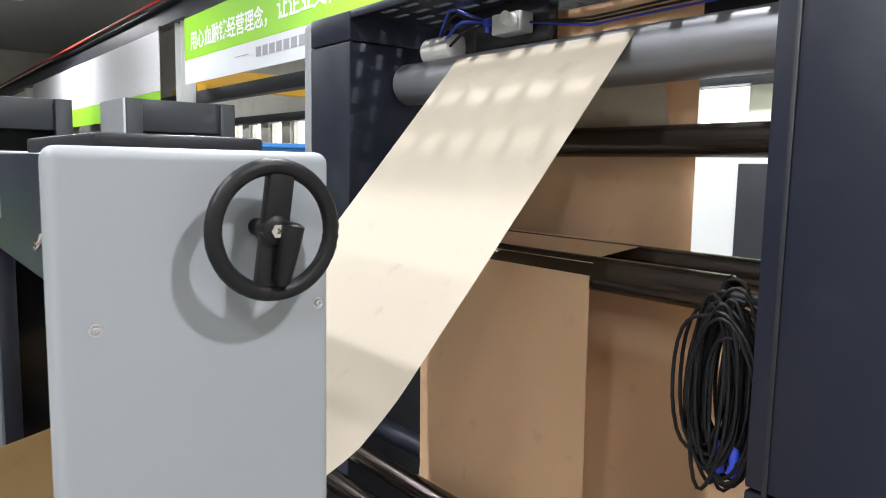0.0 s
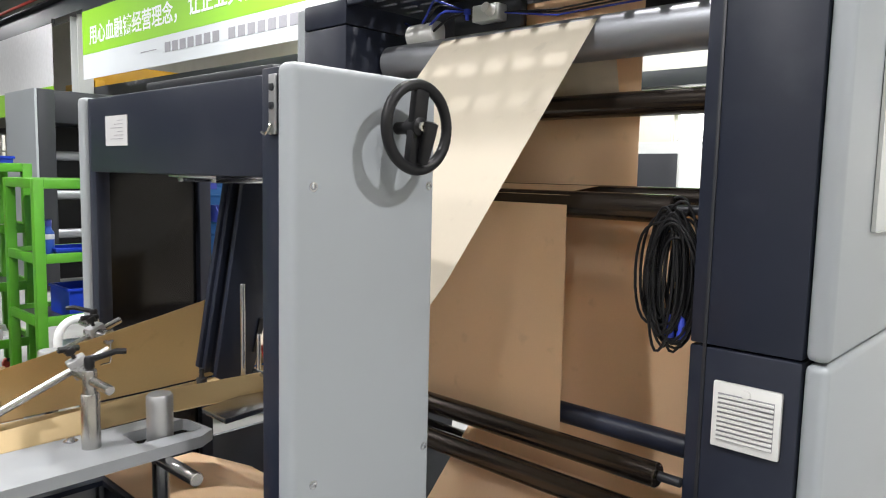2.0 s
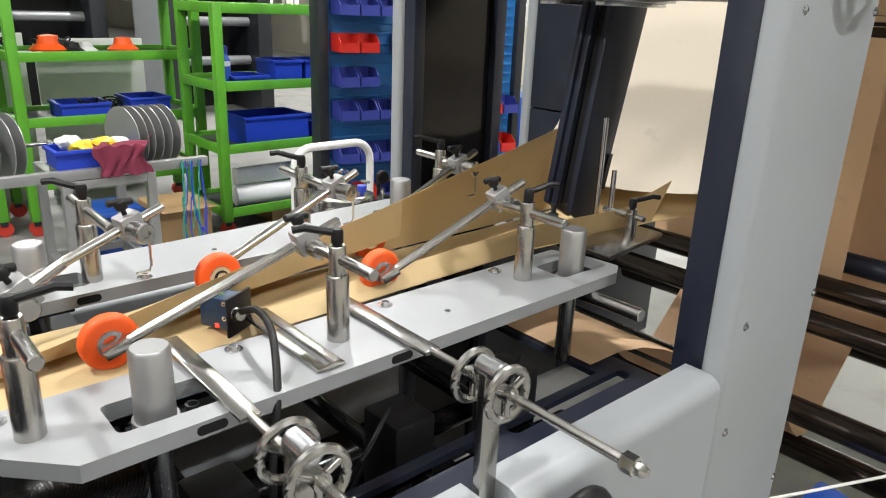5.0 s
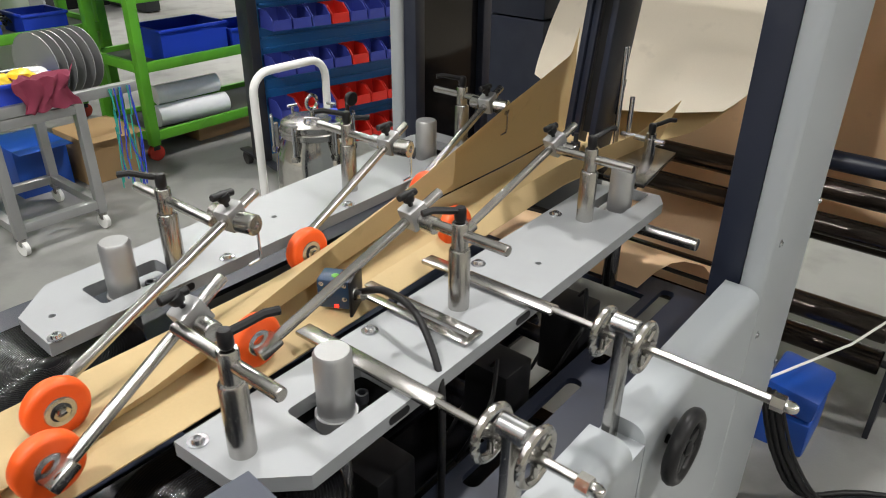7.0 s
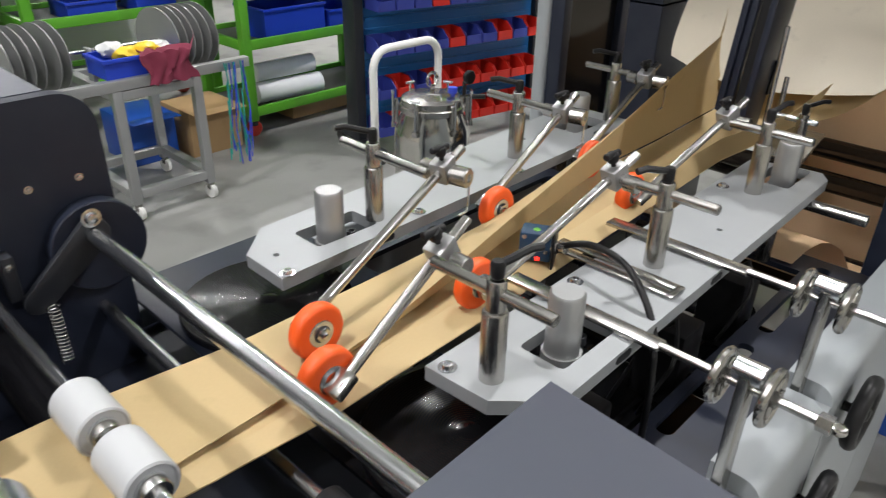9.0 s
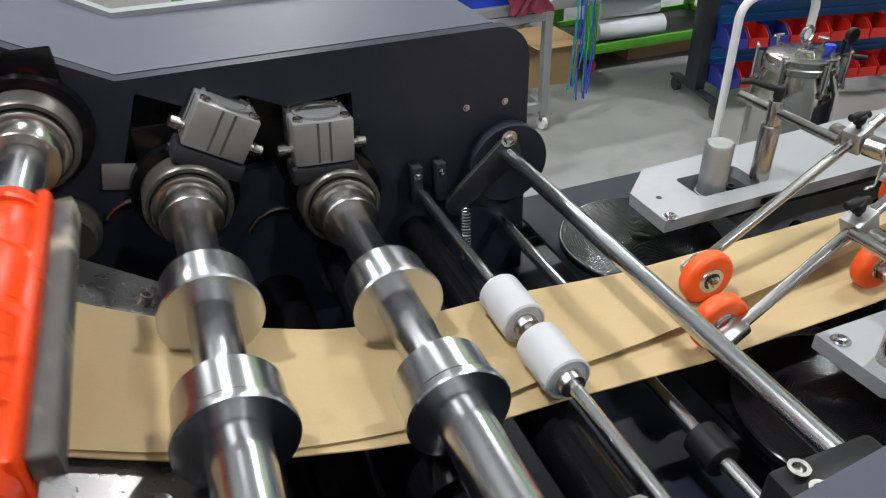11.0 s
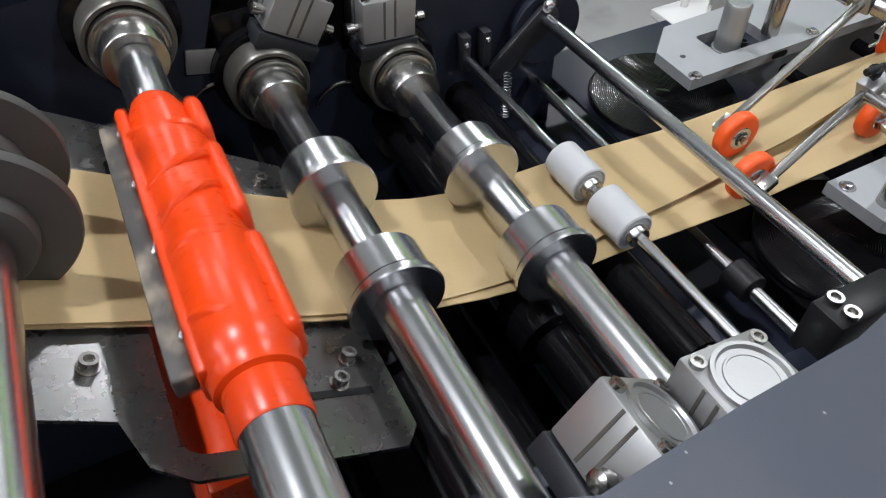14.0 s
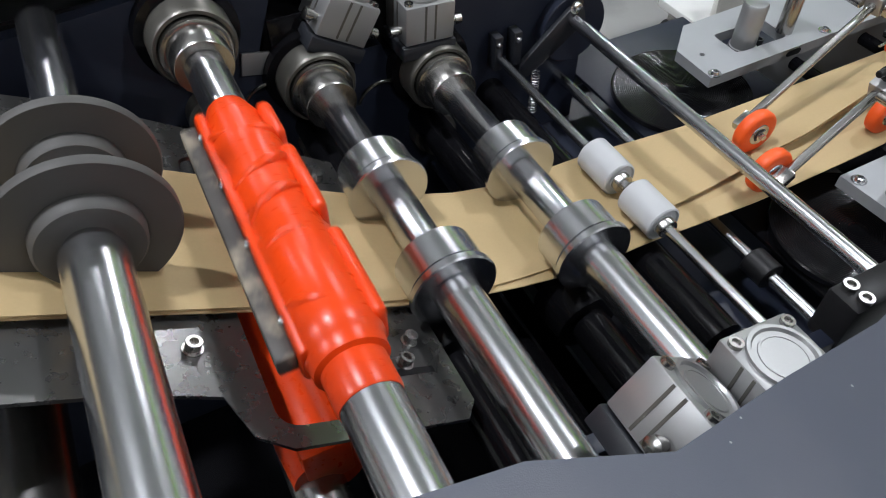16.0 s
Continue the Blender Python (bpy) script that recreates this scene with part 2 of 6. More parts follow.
# ---------------------------------------------------------------- mesh helpers
def part(name, bm, material, parent=None, label="", sharp=38):
    """Links a bmesh, in world metres (or its template's own space), as one mesh object under a thing or a part."""
    bmesh.ops.recalc_face_normals(bm, faces=bm.faces)
    lim = radians(sharp)
    for f in bm.faces:
        f.smooth = True
    for e in bm.edges:
        e.smooth = len(e.link_faces) == 2 and e.calc_face_angle(0) < lim
    off = Vector()
    p = parent
    while p:
        off += p.location
        p = p.parent
    bmesh.ops.translate(bm, verts=bm.verts, vec=-off)
    me = bpy.data.meshes.new(name)
    bm.to_mesh(me)
    bm.free()
    me.materials.append(material)
    ob = new(name, me)
    if parent:
        ob.parent = parent
    if label:
        ob["label"] = label
    return ob


def thing(name, at, label, category, group="", kind=""):
    ob = new(name)
    ob.empty_display_size = 0.05
    ob.location = at
    return tagged(ob, label, category, group, kind)


def box(x0, x1, y0, y1, z0, z1, bev=0.0, bm=None, seg=2, m=None):
    bm = bm or bmesh.new()
    r = bmesh.ops.create_cube(bm, size=1)
    vs = r["verts"]
    for v in vs:
        v.co = Vector(((x0 + x1) / 2 + v.co.x * (x1 - x0), (y0 + y1) / 2 + v.co.y * (y1 - y0), (z0 + z1) / 2 + v.co.z * (z1 - z0)))
    if m:
        bmesh.ops.transform(bm, matrix=m, verts=vs)
    if bev:
        es = list({e for v in vs for e in v.link_edges})
        bmesh.ops.bevel(bm, geom=es, offset=bev, segments=seg, affect="EDGES", profile=0.5)
    return bm


def turn_to(d):
    return Vector(d).to_track_quat("Z", "Y").to_matrix().to_4x4()


def lathe(p, d, prof, bm=None, seg=28):
    """A turned shape: from p along d, profile of (distance along, radius)."""
    bm = bm or bmesh.new()
    m = Matrix.Translation(p) @ turn_to(d)
    rings = []
    for s, r in prof:
        if r <= 1e-6:
            rings.append([bm.verts.new(m @ Vector((0, 0, s)))])
        else:
            rings.append([bm.verts.new(m @ Vector((r * math.cos(2 * math.pi * i / seg), r * math.sin(2 * math.pi * i / seg), s))) for i in range(seg)])
    for a, b in zip(rings, rings[1:]):
        for i in range(seg):
            j = (i + 1) % seg
            q = [a[i % len(a)], a[j % len(a)], b[j % len(b)], b[i % len(b)]]
            u = []
            for v in q:
                if v not in u:
                    u.append(v)
            if len(u) > 2:
                bm.faces.new(u)
    for ring in (rings[0], rings[-1]):
        if len(ring) > 2:
            bm.faces.new(ring)
    return bm


def rod(p, q, r, bm=None, seg=20, bev=0.0015):
    d = Vector(q) - Vector(p)
    L = d.length
    e = min(bev, r * 0.3, L * 0.3)
    return lathe(p, d, [(0, r - e), (e, r), (L - e, r), (L, r - e)], bm, seg)


def tube_path(pts, r, bm=None, seg=10, closed=False):
    bm = bm or bmesh.new()
    pts = [Vector(p) for p in pts]
    n = len(pts)
    rings = []
    up = Vector((0.13, 0.21, 0.97)).normalized()
    for i, p in enumerate(pts):
        a, b = (pts[(i - 1) % n], pts[(i + 1) % n]) if closed else (pts[max(0, i - 1)], pts[min(n - 1, i + 1)])
        d = (b - a).normalized()
        s = d.cross(up)
        if s.length < 1e-3:
            s = d.cross(Vector((1, 0, 0)))
        s.normalize()
        u = s.cross(d).normalized()
        rr = r(i) if callable(r) else r
        rings.append([bm.verts.new(p + rr * (math.cos(2 * math.pi * k / seg) * s + math.sin(2 * math.pi * k / seg) * u)) for k in range(seg)])
    pairs = list(zip(rings, rings[1:])) + ([(rings[-1], rings[0])] if closed else [])
    for a, b in pairs:
        for k in range(seg):
            bm.faces.new((a[k], a[(k + 1) % seg], b[(k + 1) % seg], b[k]))
    if not closed:
        bm.faces.new(rings[0])
        bm.faces.new(rings[-1])
    return bm


def arc(c, r, a0, a1, u, v, n=10):
    c, u, v = Vector(c), Vector(u), Vector(v)
    return [c + r * (math.cos(radians(a0 + (a1 - a0) * i / n)) * u + math.sin(radians(a0 + (a1 - a0) * i / n)) * v) for i in range(n + 1)]


def prism(poly, axis, a, b, bm=None, bev=0.0, holes=()):
    """A plate: outline poly in the plane across axis (x: yz, y: xz, z: xy), from a to b; round or angular holes go through."""
    bm = bm or bmesh.new()
    def put(p, h):
        return {"x": (h, p[0], p[1]), "y": (p[0], h, p[1]), "z": (p[0], p[1], h)}[axis]
    if not holes:
        vs = [bm.verts.new(put(p, a)) for p in poly]
        f = bm.faces.new(vs)
        r = bmesh.ops.extrude_face_region(bm, geom=[f])
        top = [g for g in r["geom"] if isinstance(g, bmesh.types.BMVert)]
        bmesh.ops.translate(bm, verts=top, vec=Vector(put((0, 0), b)) - Vector(put((0, 0), a)))
        if bev:
            es = list({e for v in vs + top for e in v.link_edges})
            bmesh.ops.bevel(bm, geom=es, offset=bev, segments=2, affect="EDGES", profile=0.5)
        return bm
    es = []
    for loop in (poly, *holes):
        vs = [bm.verts.new(put(p, a)) for p in loop]
        es += [bm.edges.new((vs[i], vs[(i + 1) % len(vs)])) for i in range(len(vs))]
    r = bmesh.ops.triangle_fill(bm, use_beauty=True, use_dissolve=False, edges=es)
    fs = [g for g in r["geom"] if isinstance(g, bmesh.types.BMFace)]
    r = bmesh.ops.extrude_face_region(bm, geom=fs)
    top = [g for g in r["geom"] if isinstance(g, bmesh.types.BMVert)]
    bmesh.ops.translate(bm, verts=top, vec=Vector(put((0, 0), b)) - Vector(put((0, 0), a)))
    return bm


def circle(cx, cy, r, n=20, a0=0, a1=360):
    full = abs(a1 - a0) >= 360
    return [(cx + r * math.cos(radians(a0 + (a1 - a0) * i / (n if full else n - 1))), cy + r * math.sin(radians(a0 + (a1 - a0) * i / (n if full else n - 1)))) for i in range(n)]


def rrect(x0, x1, y0, y1, r, n=5):
    o = []
    for cx, cy, a in ((x1 - r, y1 - r, 0), (x0 + r, y1 - r, 90), (x0 + r, y0 + r, 180), (x1 - r, y0 + r, 270)):
        o += circle(cx, cy, r, n, a, a + 90)
    return o


def surface(f, nu, nv, thick=0.0006, bm=None):
    """A thin sheet of paper with two faces, f(u, v) for u, v in 0..1."""
    bm = bm or bmesh.new()
    g = [[bm.verts.new(f(i / nu, j / nv)) for j in range(nv + 1)] for i in range(nu + 1)]
    fs = [bm.faces.new((g[i][j], g[i + 1][j], g[i + 1][j + 1], g[i][j + 1])) for i in range(nu) for j in range(nv)]
    bmesh.ops.recalc_face_normals(bm, faces=fs)
    bmesh.ops.solidify(bm, geom=fs, thickness=thick)
    return bm


def lerp(a, b, t):
    return a + (b - a) * t


def poly_at(pts, t):
    """The point at t (0..1, by length) on a polyline."""
    pts = [Vector(p) for p in pts]
    ls = [(b - a).length for a, b in zip(pts, pts[1:])]
    s = t * sum(ls)
    for a, b, l in zip(pts, pts[1:], ls):
        if s <= l + 1e-9:
            return a.lerp(b, s / l if l else 0)
        s -= l
    return pts[-1]


def smooth_path(pts, n):
    """n + 1 points on a soft curve through pts."""
    P = [Vector(p) for p in pts]
    P = [2 * P[0] - P[1]] + P + [2 * P[-1] - P[-2]]
    out = []
    for k in range(n + 1):
        u = k / n * (len(P) - 3)
        i = min(int(u), len(P) - 4)
        t = u - i
        a, b, c, d = P[i:i + 4]
        out.append(0.5 * (2 * b + (c - a) * t + (2 * a - 5 * b + 4 * c - d) * t * t + (3 * b - a - 3 * c + d) * t ** 3))
    return out


def screw(p, d, r=0.008, bm=None):
    """A socket-head button screw with a washer."""
    bm = lathe(p, d, [(0, r * 1.5), (r * 0.18, r * 1.5), (r * 0.18, r), (r * 0.75, r * 0.8), (r * 0.8, r * 0.5), (r * 0.3, r * 0.45), (r * 0.3, 0)], bm, 14)
    return bm


# ---------------------------------------------------------------- the hall
def hall():
    X0, X1, Y0, Y1, H = -13.0, 10.0, -9.0, 44.0, 7.4
    tagged(part("floor", box(X0 - 0.3, X1 + 0.3, Y0 - 0.3, Y1 + 0.3, -0.3, 0), M_FLOOR), "grey stained concrete factory floor", "floor", kind="structure")
    tagged(part("ceiling", box(X0 - 0.3, X1 + 0.3, Y0 - 0.3, Y1 + 0.3, H, H + 0.2), M_CEIL), "pale sheet-metal hall ceiling", "ceiling", kind="structure")
    tagged(part("wall_west", box(X0 - 0.3, X0, Y0 - 0.3, Y1 + 0.3, 0, H), M_HALLWALL), "cream painted hall wall", "wall", kind="structure")
    tagged(part("wall_south", box(X0, X1, Y0 - 0.3, Y0, 0, H), M_HALLWALL), "cream painted hall wall", "wall", kind="structure")
    tagged(part("wall_north", box(X0, X1, Y1, Y1 + 0.3, 0, H), M_HALLWALL), "cream painted hall wall", "wall", kind="structure")
    wins = [(y, y + 0.95) for y in np.arange(-6.1, 42, 1.55)]
    holes = [[(a, 1.15), (b, 1.15), (b, 3.05), (a, 3.05)] for a, b in wins]
    tagged(part("wall_east", prism([(Y0 - 0.3, 0), (Y1 + 0.3, 0), (Y1 + 0.3, H), (Y0 - 0.3, H)], "x", X1, X1 + 0.3, holes=holes), M_HALLWALL), "cream painted hall wall with a row of windows", "wall", kind="structure")
    w0 = None
    for i, (a, b) in enumerate(wins):
        if w0 is None:
            w = thing("window_1", (X1 + 0.12, a, 1.15), "white-framed factory window letting in bright daylight", "window", kind="structure")
            fr = bmesh.new()
            for y0, y1, z0, z1 in ((a, a + 0.05, 1.15, 3.05), (b - 0.05, b, 1.15, 3.05), (a + 0.05, b - 0.05, 1.15, 1.2), (a + 0.05, b - 0.05, 3.0, 3.05), (a + 0.05, b - 0.05, 2.2, 2.25), ((a + b) / 2 - 0.025, (a + b) / 2 + 0.025, 1.2, 2.2)):
                box(X1 + 0.1, X1 + 0.16, y0, y1, z0, z1, bm=fr)
            part("window_frame", fr, M_WTUBE, w)
            for y0, y1, z0, z1 in ((a + 0.05, b - 0.05, 2.25, 3.0), (a + 0.05, (a + b) / 2 - 0.025, 1.2, 2.2), ((a + b) / 2 + 0.025, b - 0.05, 1.2, 2.2)):
                g = part("pane", box(X1 + 0.126, X1 + 0.132, y0, y1, z0, z1), M_GLASS, w)
                g.visible_shadow = False
            w0 = w
        else:
            c = copy_thing(w0, Matrix.Translation((X1 + 0.12, a, 1.15)))
            c.name = "window_%d" % (i + 1)
    sky = mat("bright_sky_backdrop", (0.9, 0.93, 0.95), 0.9)
    sb = sky.node_tree.nodes["Principled BSDF"]
    sb.inputs["Emission Color"].default_value, sb.inputs["Emission Strength"].default_value = (1, 0.98, 0.94, 1), 2.2
    tagged(part("backdrop", box(X1 + 3, X1 + 3.1, Y0 - 6, Y1 + 6, -1, 9), sky), "bright overcast sky outside the windows", "backdrop", kind="structure")
    # crane runway with the banner along it
    run = thing("crane_runway_beam", (5.2, 0, 3.4), "dark grey steel crane runway beam", "beam", kind="structure")
    part("beam", prism([(5.05, 4.72), (5.35, 4.72), (5.35, 4.75), (5.22, 4.77), (5.22, 5.13), (5.35, 5.15), (5.35, 5.18), (5.05, 5.18), (5.05, 5.15), (5.18, 5.13), (5.18, 4.77), (5.05, 4.75)], "y", Y0, Y1), M_CHAR, run)
    part("rail_pipe", rod((4.98, Y0, 5.25), (4.98, Y1, 5.25), 0.035), M_RED, run)
    col = None
    for y in (-4.5, 4.9, 15.2, 25.0, 35.0):
        if col is None:
            col = thing("column", (5.3, y, 0), "pale grey steel hall column", "column", "hall columns", "structure")
            c = bmesh.new()
            box(5.15, 5.45, y - 0.2, y - 0.18, 0, 4.715, bm=c)
            box(5.15, 5.45, y + 0.18, y + 0.2, 0, 4.715, bm=c)
            box(5.29, 5.31, y - 0.18, y + 0.18, 0, 4.715, bm=c)
            part("post", c, M_BEIGE, col)
        else:
            copy_thing(col, Matrix.Translation((5.3, y, 0)))
    ban = thing("banner", (5.0, 9.0, 3.4), "bright green banner with white Chinese slogan letters", "banner")
    part("cloth", box(4.985, 5.0, -2.0, 14.3, 3.78, 4.62), M_BANNER, ban)
    part("hem_strap", box(4.99, 5.06, -2.0, 14.3, 4.622, 4.719), M_CHAR, ban)
    part("lower_band", box(4.985, 5.0, -2.0, 14.3, 3.3, 3.776), M_BANNERG, ban, "pale grey lower band with small print")
    def words(txt, y, z, size, name):
        cu = bpy.data.curves.new(name, "FONT")
        cu.offset = 0.006
        cu.body, cu.size, cu.extrude, cu.align_x, cu.align_y = txt, size, 0.002, "LEFT", "CENTER"
        ob = new(name, cu)
        ob.matrix_world = Matrix(((0, 0, -1, 4.98), (-1, 0, 0, y), (0, 1, 0, z), (0, 0, 0, 1)))
        dg = bpy.context.evaluated_depsgraph_get()
        me = bpy.data.meshes.new_from_object(ob.evaluated_get(dg))
        mw = ob.matrix_world.copy()
        bpy.data.objects.remove(ob)
        me.transform(mw)
        b2 = bmesh.new()
        b2.from_mesh(me)
        bpy.data.meshes.remove(me)
        part(name, b2, M_LETTER, ban)
    words("用心血融铸经营理念，", 13.95, 4.10, 0.385, "letters")
    words("让企业文化生生不息", 9.98, 4.14, 0.40, "letters")
    for i in range(14):
        ya = 10.6 - i * 0.26 - (0.2 if i > 6 else 0)
        part("print_mark", box(4.979, 4.983, ya, ya + 0.19, 3.50, 3.66, 0.0), M_INK, ban)
    part("print_rule", box(4.979, 4.983, 11.1, 11.7, 3.575, 3.588), M_INK, ban)
    ban2 = thing("wall_banner", (5.0, 22, 2.9), "pale printed banner with a green lower edge", "banner")
    part("cloth", box(4.985, 5.0, 16.0, 32.0, 3.3, 4.62), M_FILM, ban2)
    part("hem_strap", box(4.99, 5.06, 16.0, 32.0, 4.622, 4.719), M_CHAR, ban2)
    part("lower_band", box(4.985, 5.0, 16.0, 32.0, 2.75, 3.295), M_BANNER, ban2)
    cr = thing("overhead_crane", (2.0, 16.0, 4.9), "yellow overhead travelling crane girder", "crane")
    part("girder", box(5.5, 9.9, 15.6, 16.1, 3.4, 3.85, 0.01), M_CRANE, cr)
    part("end_carriage", box(5.48, 5.68, 15.0, 16.7, 3.251, 3.399, 0.01), M_CRANE, cr)
    part("end_carriage", box(9.74, 9.94, 15.0, 16.7, 3.251, 3.399, 0.01), M_CRANE, cr)
    for xx, nm in ((5.455, "lower_runway_1"), (9.74, "lower_runway_2")):
        lr = thing(nm, (xx + 0.1, 0, 3.0), "grey steel lower crane runway along the columns", "beam", kind="structure")
        part("beam", box(xx, xx + 0.255, Y0, Y1, 3.0, 3.25, 0.005), M_CHAR, lr)
    lamp = None
    for i, (x, y, k) in enumerate(LAMPS):
        if lamp is None:
            lamp = thing("ceiling_lamp", (x, y, LAMP_Z), "white hanging LED panel lamp", "lamp", "hall lamps")
            part("housing", box(x - 0.34, x + 0.34, y - 0.18, y + 0.18, LAMP_Z + 0.012, LAMP_Z + 0.08, 0.01), M_BEIGE, lamp)
            part("diffuser", box(x - 0.32, x + 0.32, y - 0.16, y + 0.16, LAMP_Z, LAMP_Z + 0.01), M_LAMP, lamp)
            part("cable", rod((x, y, LAMP_Z + 0.08), (x, y, H), 0.006), M_BLACK, lamp)
        else:
            copy_thing(lamp, Matrix.Translation((x, y, LAMP_Z)))
        L = bpy.data.lights.new("lamp_light", "AREA")
        L.spread = radians(165)
        L.shape, L.size, L.size_y, L.energy, L.color = "RECTANGLE", 0.32, 0.16, LAMP_W * k, (1.0, 0.99, 0.985)
        o = new("lamp_light", L)
        o.location = (x, y, LAMP_Z - 0.02 - 0.003 * i)


hall()


# ---------------------------------------------------------------- tower with guide rollers
YN, YF = 0.227, 0.904          # web edges
AX_TOP, R_TOP = (1.325, 2.02), 0.072
AX_D1, AX_D2, AX_D3 = (1.393, 1.81), (1.183, 1.483), (1.34, 1.508)


def tower():
    t = thing("roller_tower", (1.4, 0.5, 0), "navy blue steel roller tower with light grey outer covers", "machine")
    XA, XB, ZT = 1.09, 1.78, 2.25
    n = part("near_column", box(XA, XB, -0.50, -0.215, 1.134, ZT, 0.006), M_NAVY, t)
    part("near_base", box(XA, XB, -0.50, -0.215, 0.02, 1.128, 0.006), M_NAVY, t)
    part("near_edge_strip", box(XA - 0.004, XA + 0.002, -0.262, -0.252, 0.05, ZT - 0.03, 0.001), M_CHAR, t)
    part("near_cover", box(XA + 0.0, XB + 0.55, -0.56, -0.503, 1.134, ZT, 0.02, seg=3), M_WHITE, t, "light grey powder-coated cover")
    part("near_cover_base", box(XA + 0.0, XB + 0.55, -0.56, -0.503, 0.03, 1.128, 0.02, seg=3), M_WHITE, t, "light grey powder-coated cover")
    part("cover_plate", box(XA + 0.28, XA + 0.8, -0.572, -0.562, 1.44, 1.95, 0.01), M_BEIGE, t, "white instrument plate")
    part("far_column", box(XA, XB, 1.255, 1.53, 1.134, 2.148, 0.006), M_NAVY, t)
    part("far_header", box(XA, XB, 1.255, 1.53, 2.152, ZT, 0.006), M_NAVY, t)
    part("far_base", box(XA, XB, 1.255, 1.53, 0.02, 1.128, 0.006), M_NAVY, t)
    part("far_cover", box(XA, XB + 0.3, 1.533, 1.59, 0.03, ZT, 0.02, seg=3), M_WHITE, t, "light grey powder-coated cover")
    slots = []
    for i in range(12):
        for j in range(8):
            y, x = -0.12 + i * 0.113 + 0.04 * (j % 2), XA + 0.07 + j * 0.074
            slots.append([(x - 0.011, y - 0.042), (x + 0.011, y - 0.042), (x + 0.011, y + 0.042), (x - 0.011, y + 0.042)])
    part("slotted_top_plate", prism([(XA + 0.01, -0.21), (XB - 0.01, -0.21), (XB - 0.01, 1.25), (XA + 0.01, 1.25)], "z", 2.235, 2.245, holes=slots), M_CHAR, t)
    part("top_lip", box(XA, XA + 0.012, -0.213, 1.253, 2.222, 2.249, 0.003), M_NAVY, t)
    part("top_beam", box(XB - 0.04, XB, -0.213, 1.253, 2.12, 2.249, 0.004), M_NAVY, t)
    lv = part("vent_grille", box(1.073, 1.0895, -0.464, -0.292, 0.872, 1.046, 0.004), M_WTUBE, t, "pale grey louvred fan grille")
    # Thin grey sheet painted in as the shade between the slats.
    part("louvre_shade", box(1.0722, 1.0729, -0.449, -0.307, 0.892, 1.018), M_INK, lv, "dark gaps behind the slats")
    for i in range(10):
        z = 0.895 + i * 0.0125
        part("slat", box(1.066, 1.0735, -0.448, -0.308, z, z + 0.0065, 0.0012, m=None), M_WTUBE, lv)
    part("grille_latch", lathe((1.0735, -0.378, 1.026), (-1, 0, 0), [(0, 0.012), (0.006, 0.011), (0.007, 0)]), M_WTUBE, lv)
    # rollers
    def roller(name, ax, r, mt, y0=-0.19, y1=1.23, neck=0.014, lab=""):
        o = thing(name, (ax[0], y0, ax[1]), lab, "roller", "guide rollers")
        part("sleeve", lathe((ax[0], y0, ax[1]), (0, 1, 0), [(0, r * 0.55), (0.001, r - 0.004), (0.005, r), (y1 - y0 - 0.005, r), (y1 - y0 - 0.001, r - 0.004), (y1 - y0, r * 0.55)], seg=40), mt, o)
        part("journal", rod((ax[0], -0.216, ax[1]), (ax[0], y0, ax[1]), neck), M_CHAR, o)
        part("journal", rod((ax[0], y1, ax[1]), (ax[0], 1.256, ax[1]), neck), M_CHAR, o)
        return o
    roller("guide_roller", AX_TOP, R_TOP, M_GREYROLL, -0.2, 1.24, lab="large satin grey aluminium guide roller in the tower")
    roller("guide_roller", AX_D1, 0.041, M_BRZ, lab="dark bronze-coloured guide roller in the tower")
    roller("guide_roller", AX_D2, 0.042, M_BRZ, y0=-0.115, lab="dark bronze-coloured guide roller with a cable hung on its journal")
    roller("guide_roller", AX_D3, 0.036, M_BRZ, lab="dark bronze-coloured guide roller in the tower")
    roller("guide_roller", (1.193, 0.80), 0.034, M_NAVY, lab="dark blue coated lower guide roller")
    roller("guide_roller", (1.085, 0.737), 0.036, M_BRZ, y0=-0.15, lab="dark guide roller low in the tower")
    roller("guide_roller", (1.5, 0.42), 0.05, M_BRZ, lab="thick dark roller near the floor")
    roller("guide_roller", (0.906, 0.395), 0.042, M_BRZ, lab="thick dark roller near the floor")
    roller("guide_roller", (1.002, 0.648), 0.036, M_BRZ, lab="dark guide roller low in the tower")
    roller("guide_roller", (1.62, 0.72), 0.04, M_BRZ, lab="dark guide roller low in the tower")
    roller("guide_roller", (1.13, 0.145), 0.045, M_BRZ, lab="thick dark roller near the floor")
    # floor-level side plate that carries the low rollers
    b = thing("floor_frame", (1.0, 0.5, 0), "dark steel floor frame between the machine units", "frame")
    for x, z in ((0.906, 0.395), (1.002, 0.648)):
        part("bearing_leg", box(x - 0.03, x + 0.03, -0.235, -0.2165, 0.0, z + 0.04, 0.003), M_CHAR, b)
    part("far_rail", box(0.345, 1.085, 1.256, 1.275, 0.02, 0.62, 0.003), M_CHAR, b)


tower()


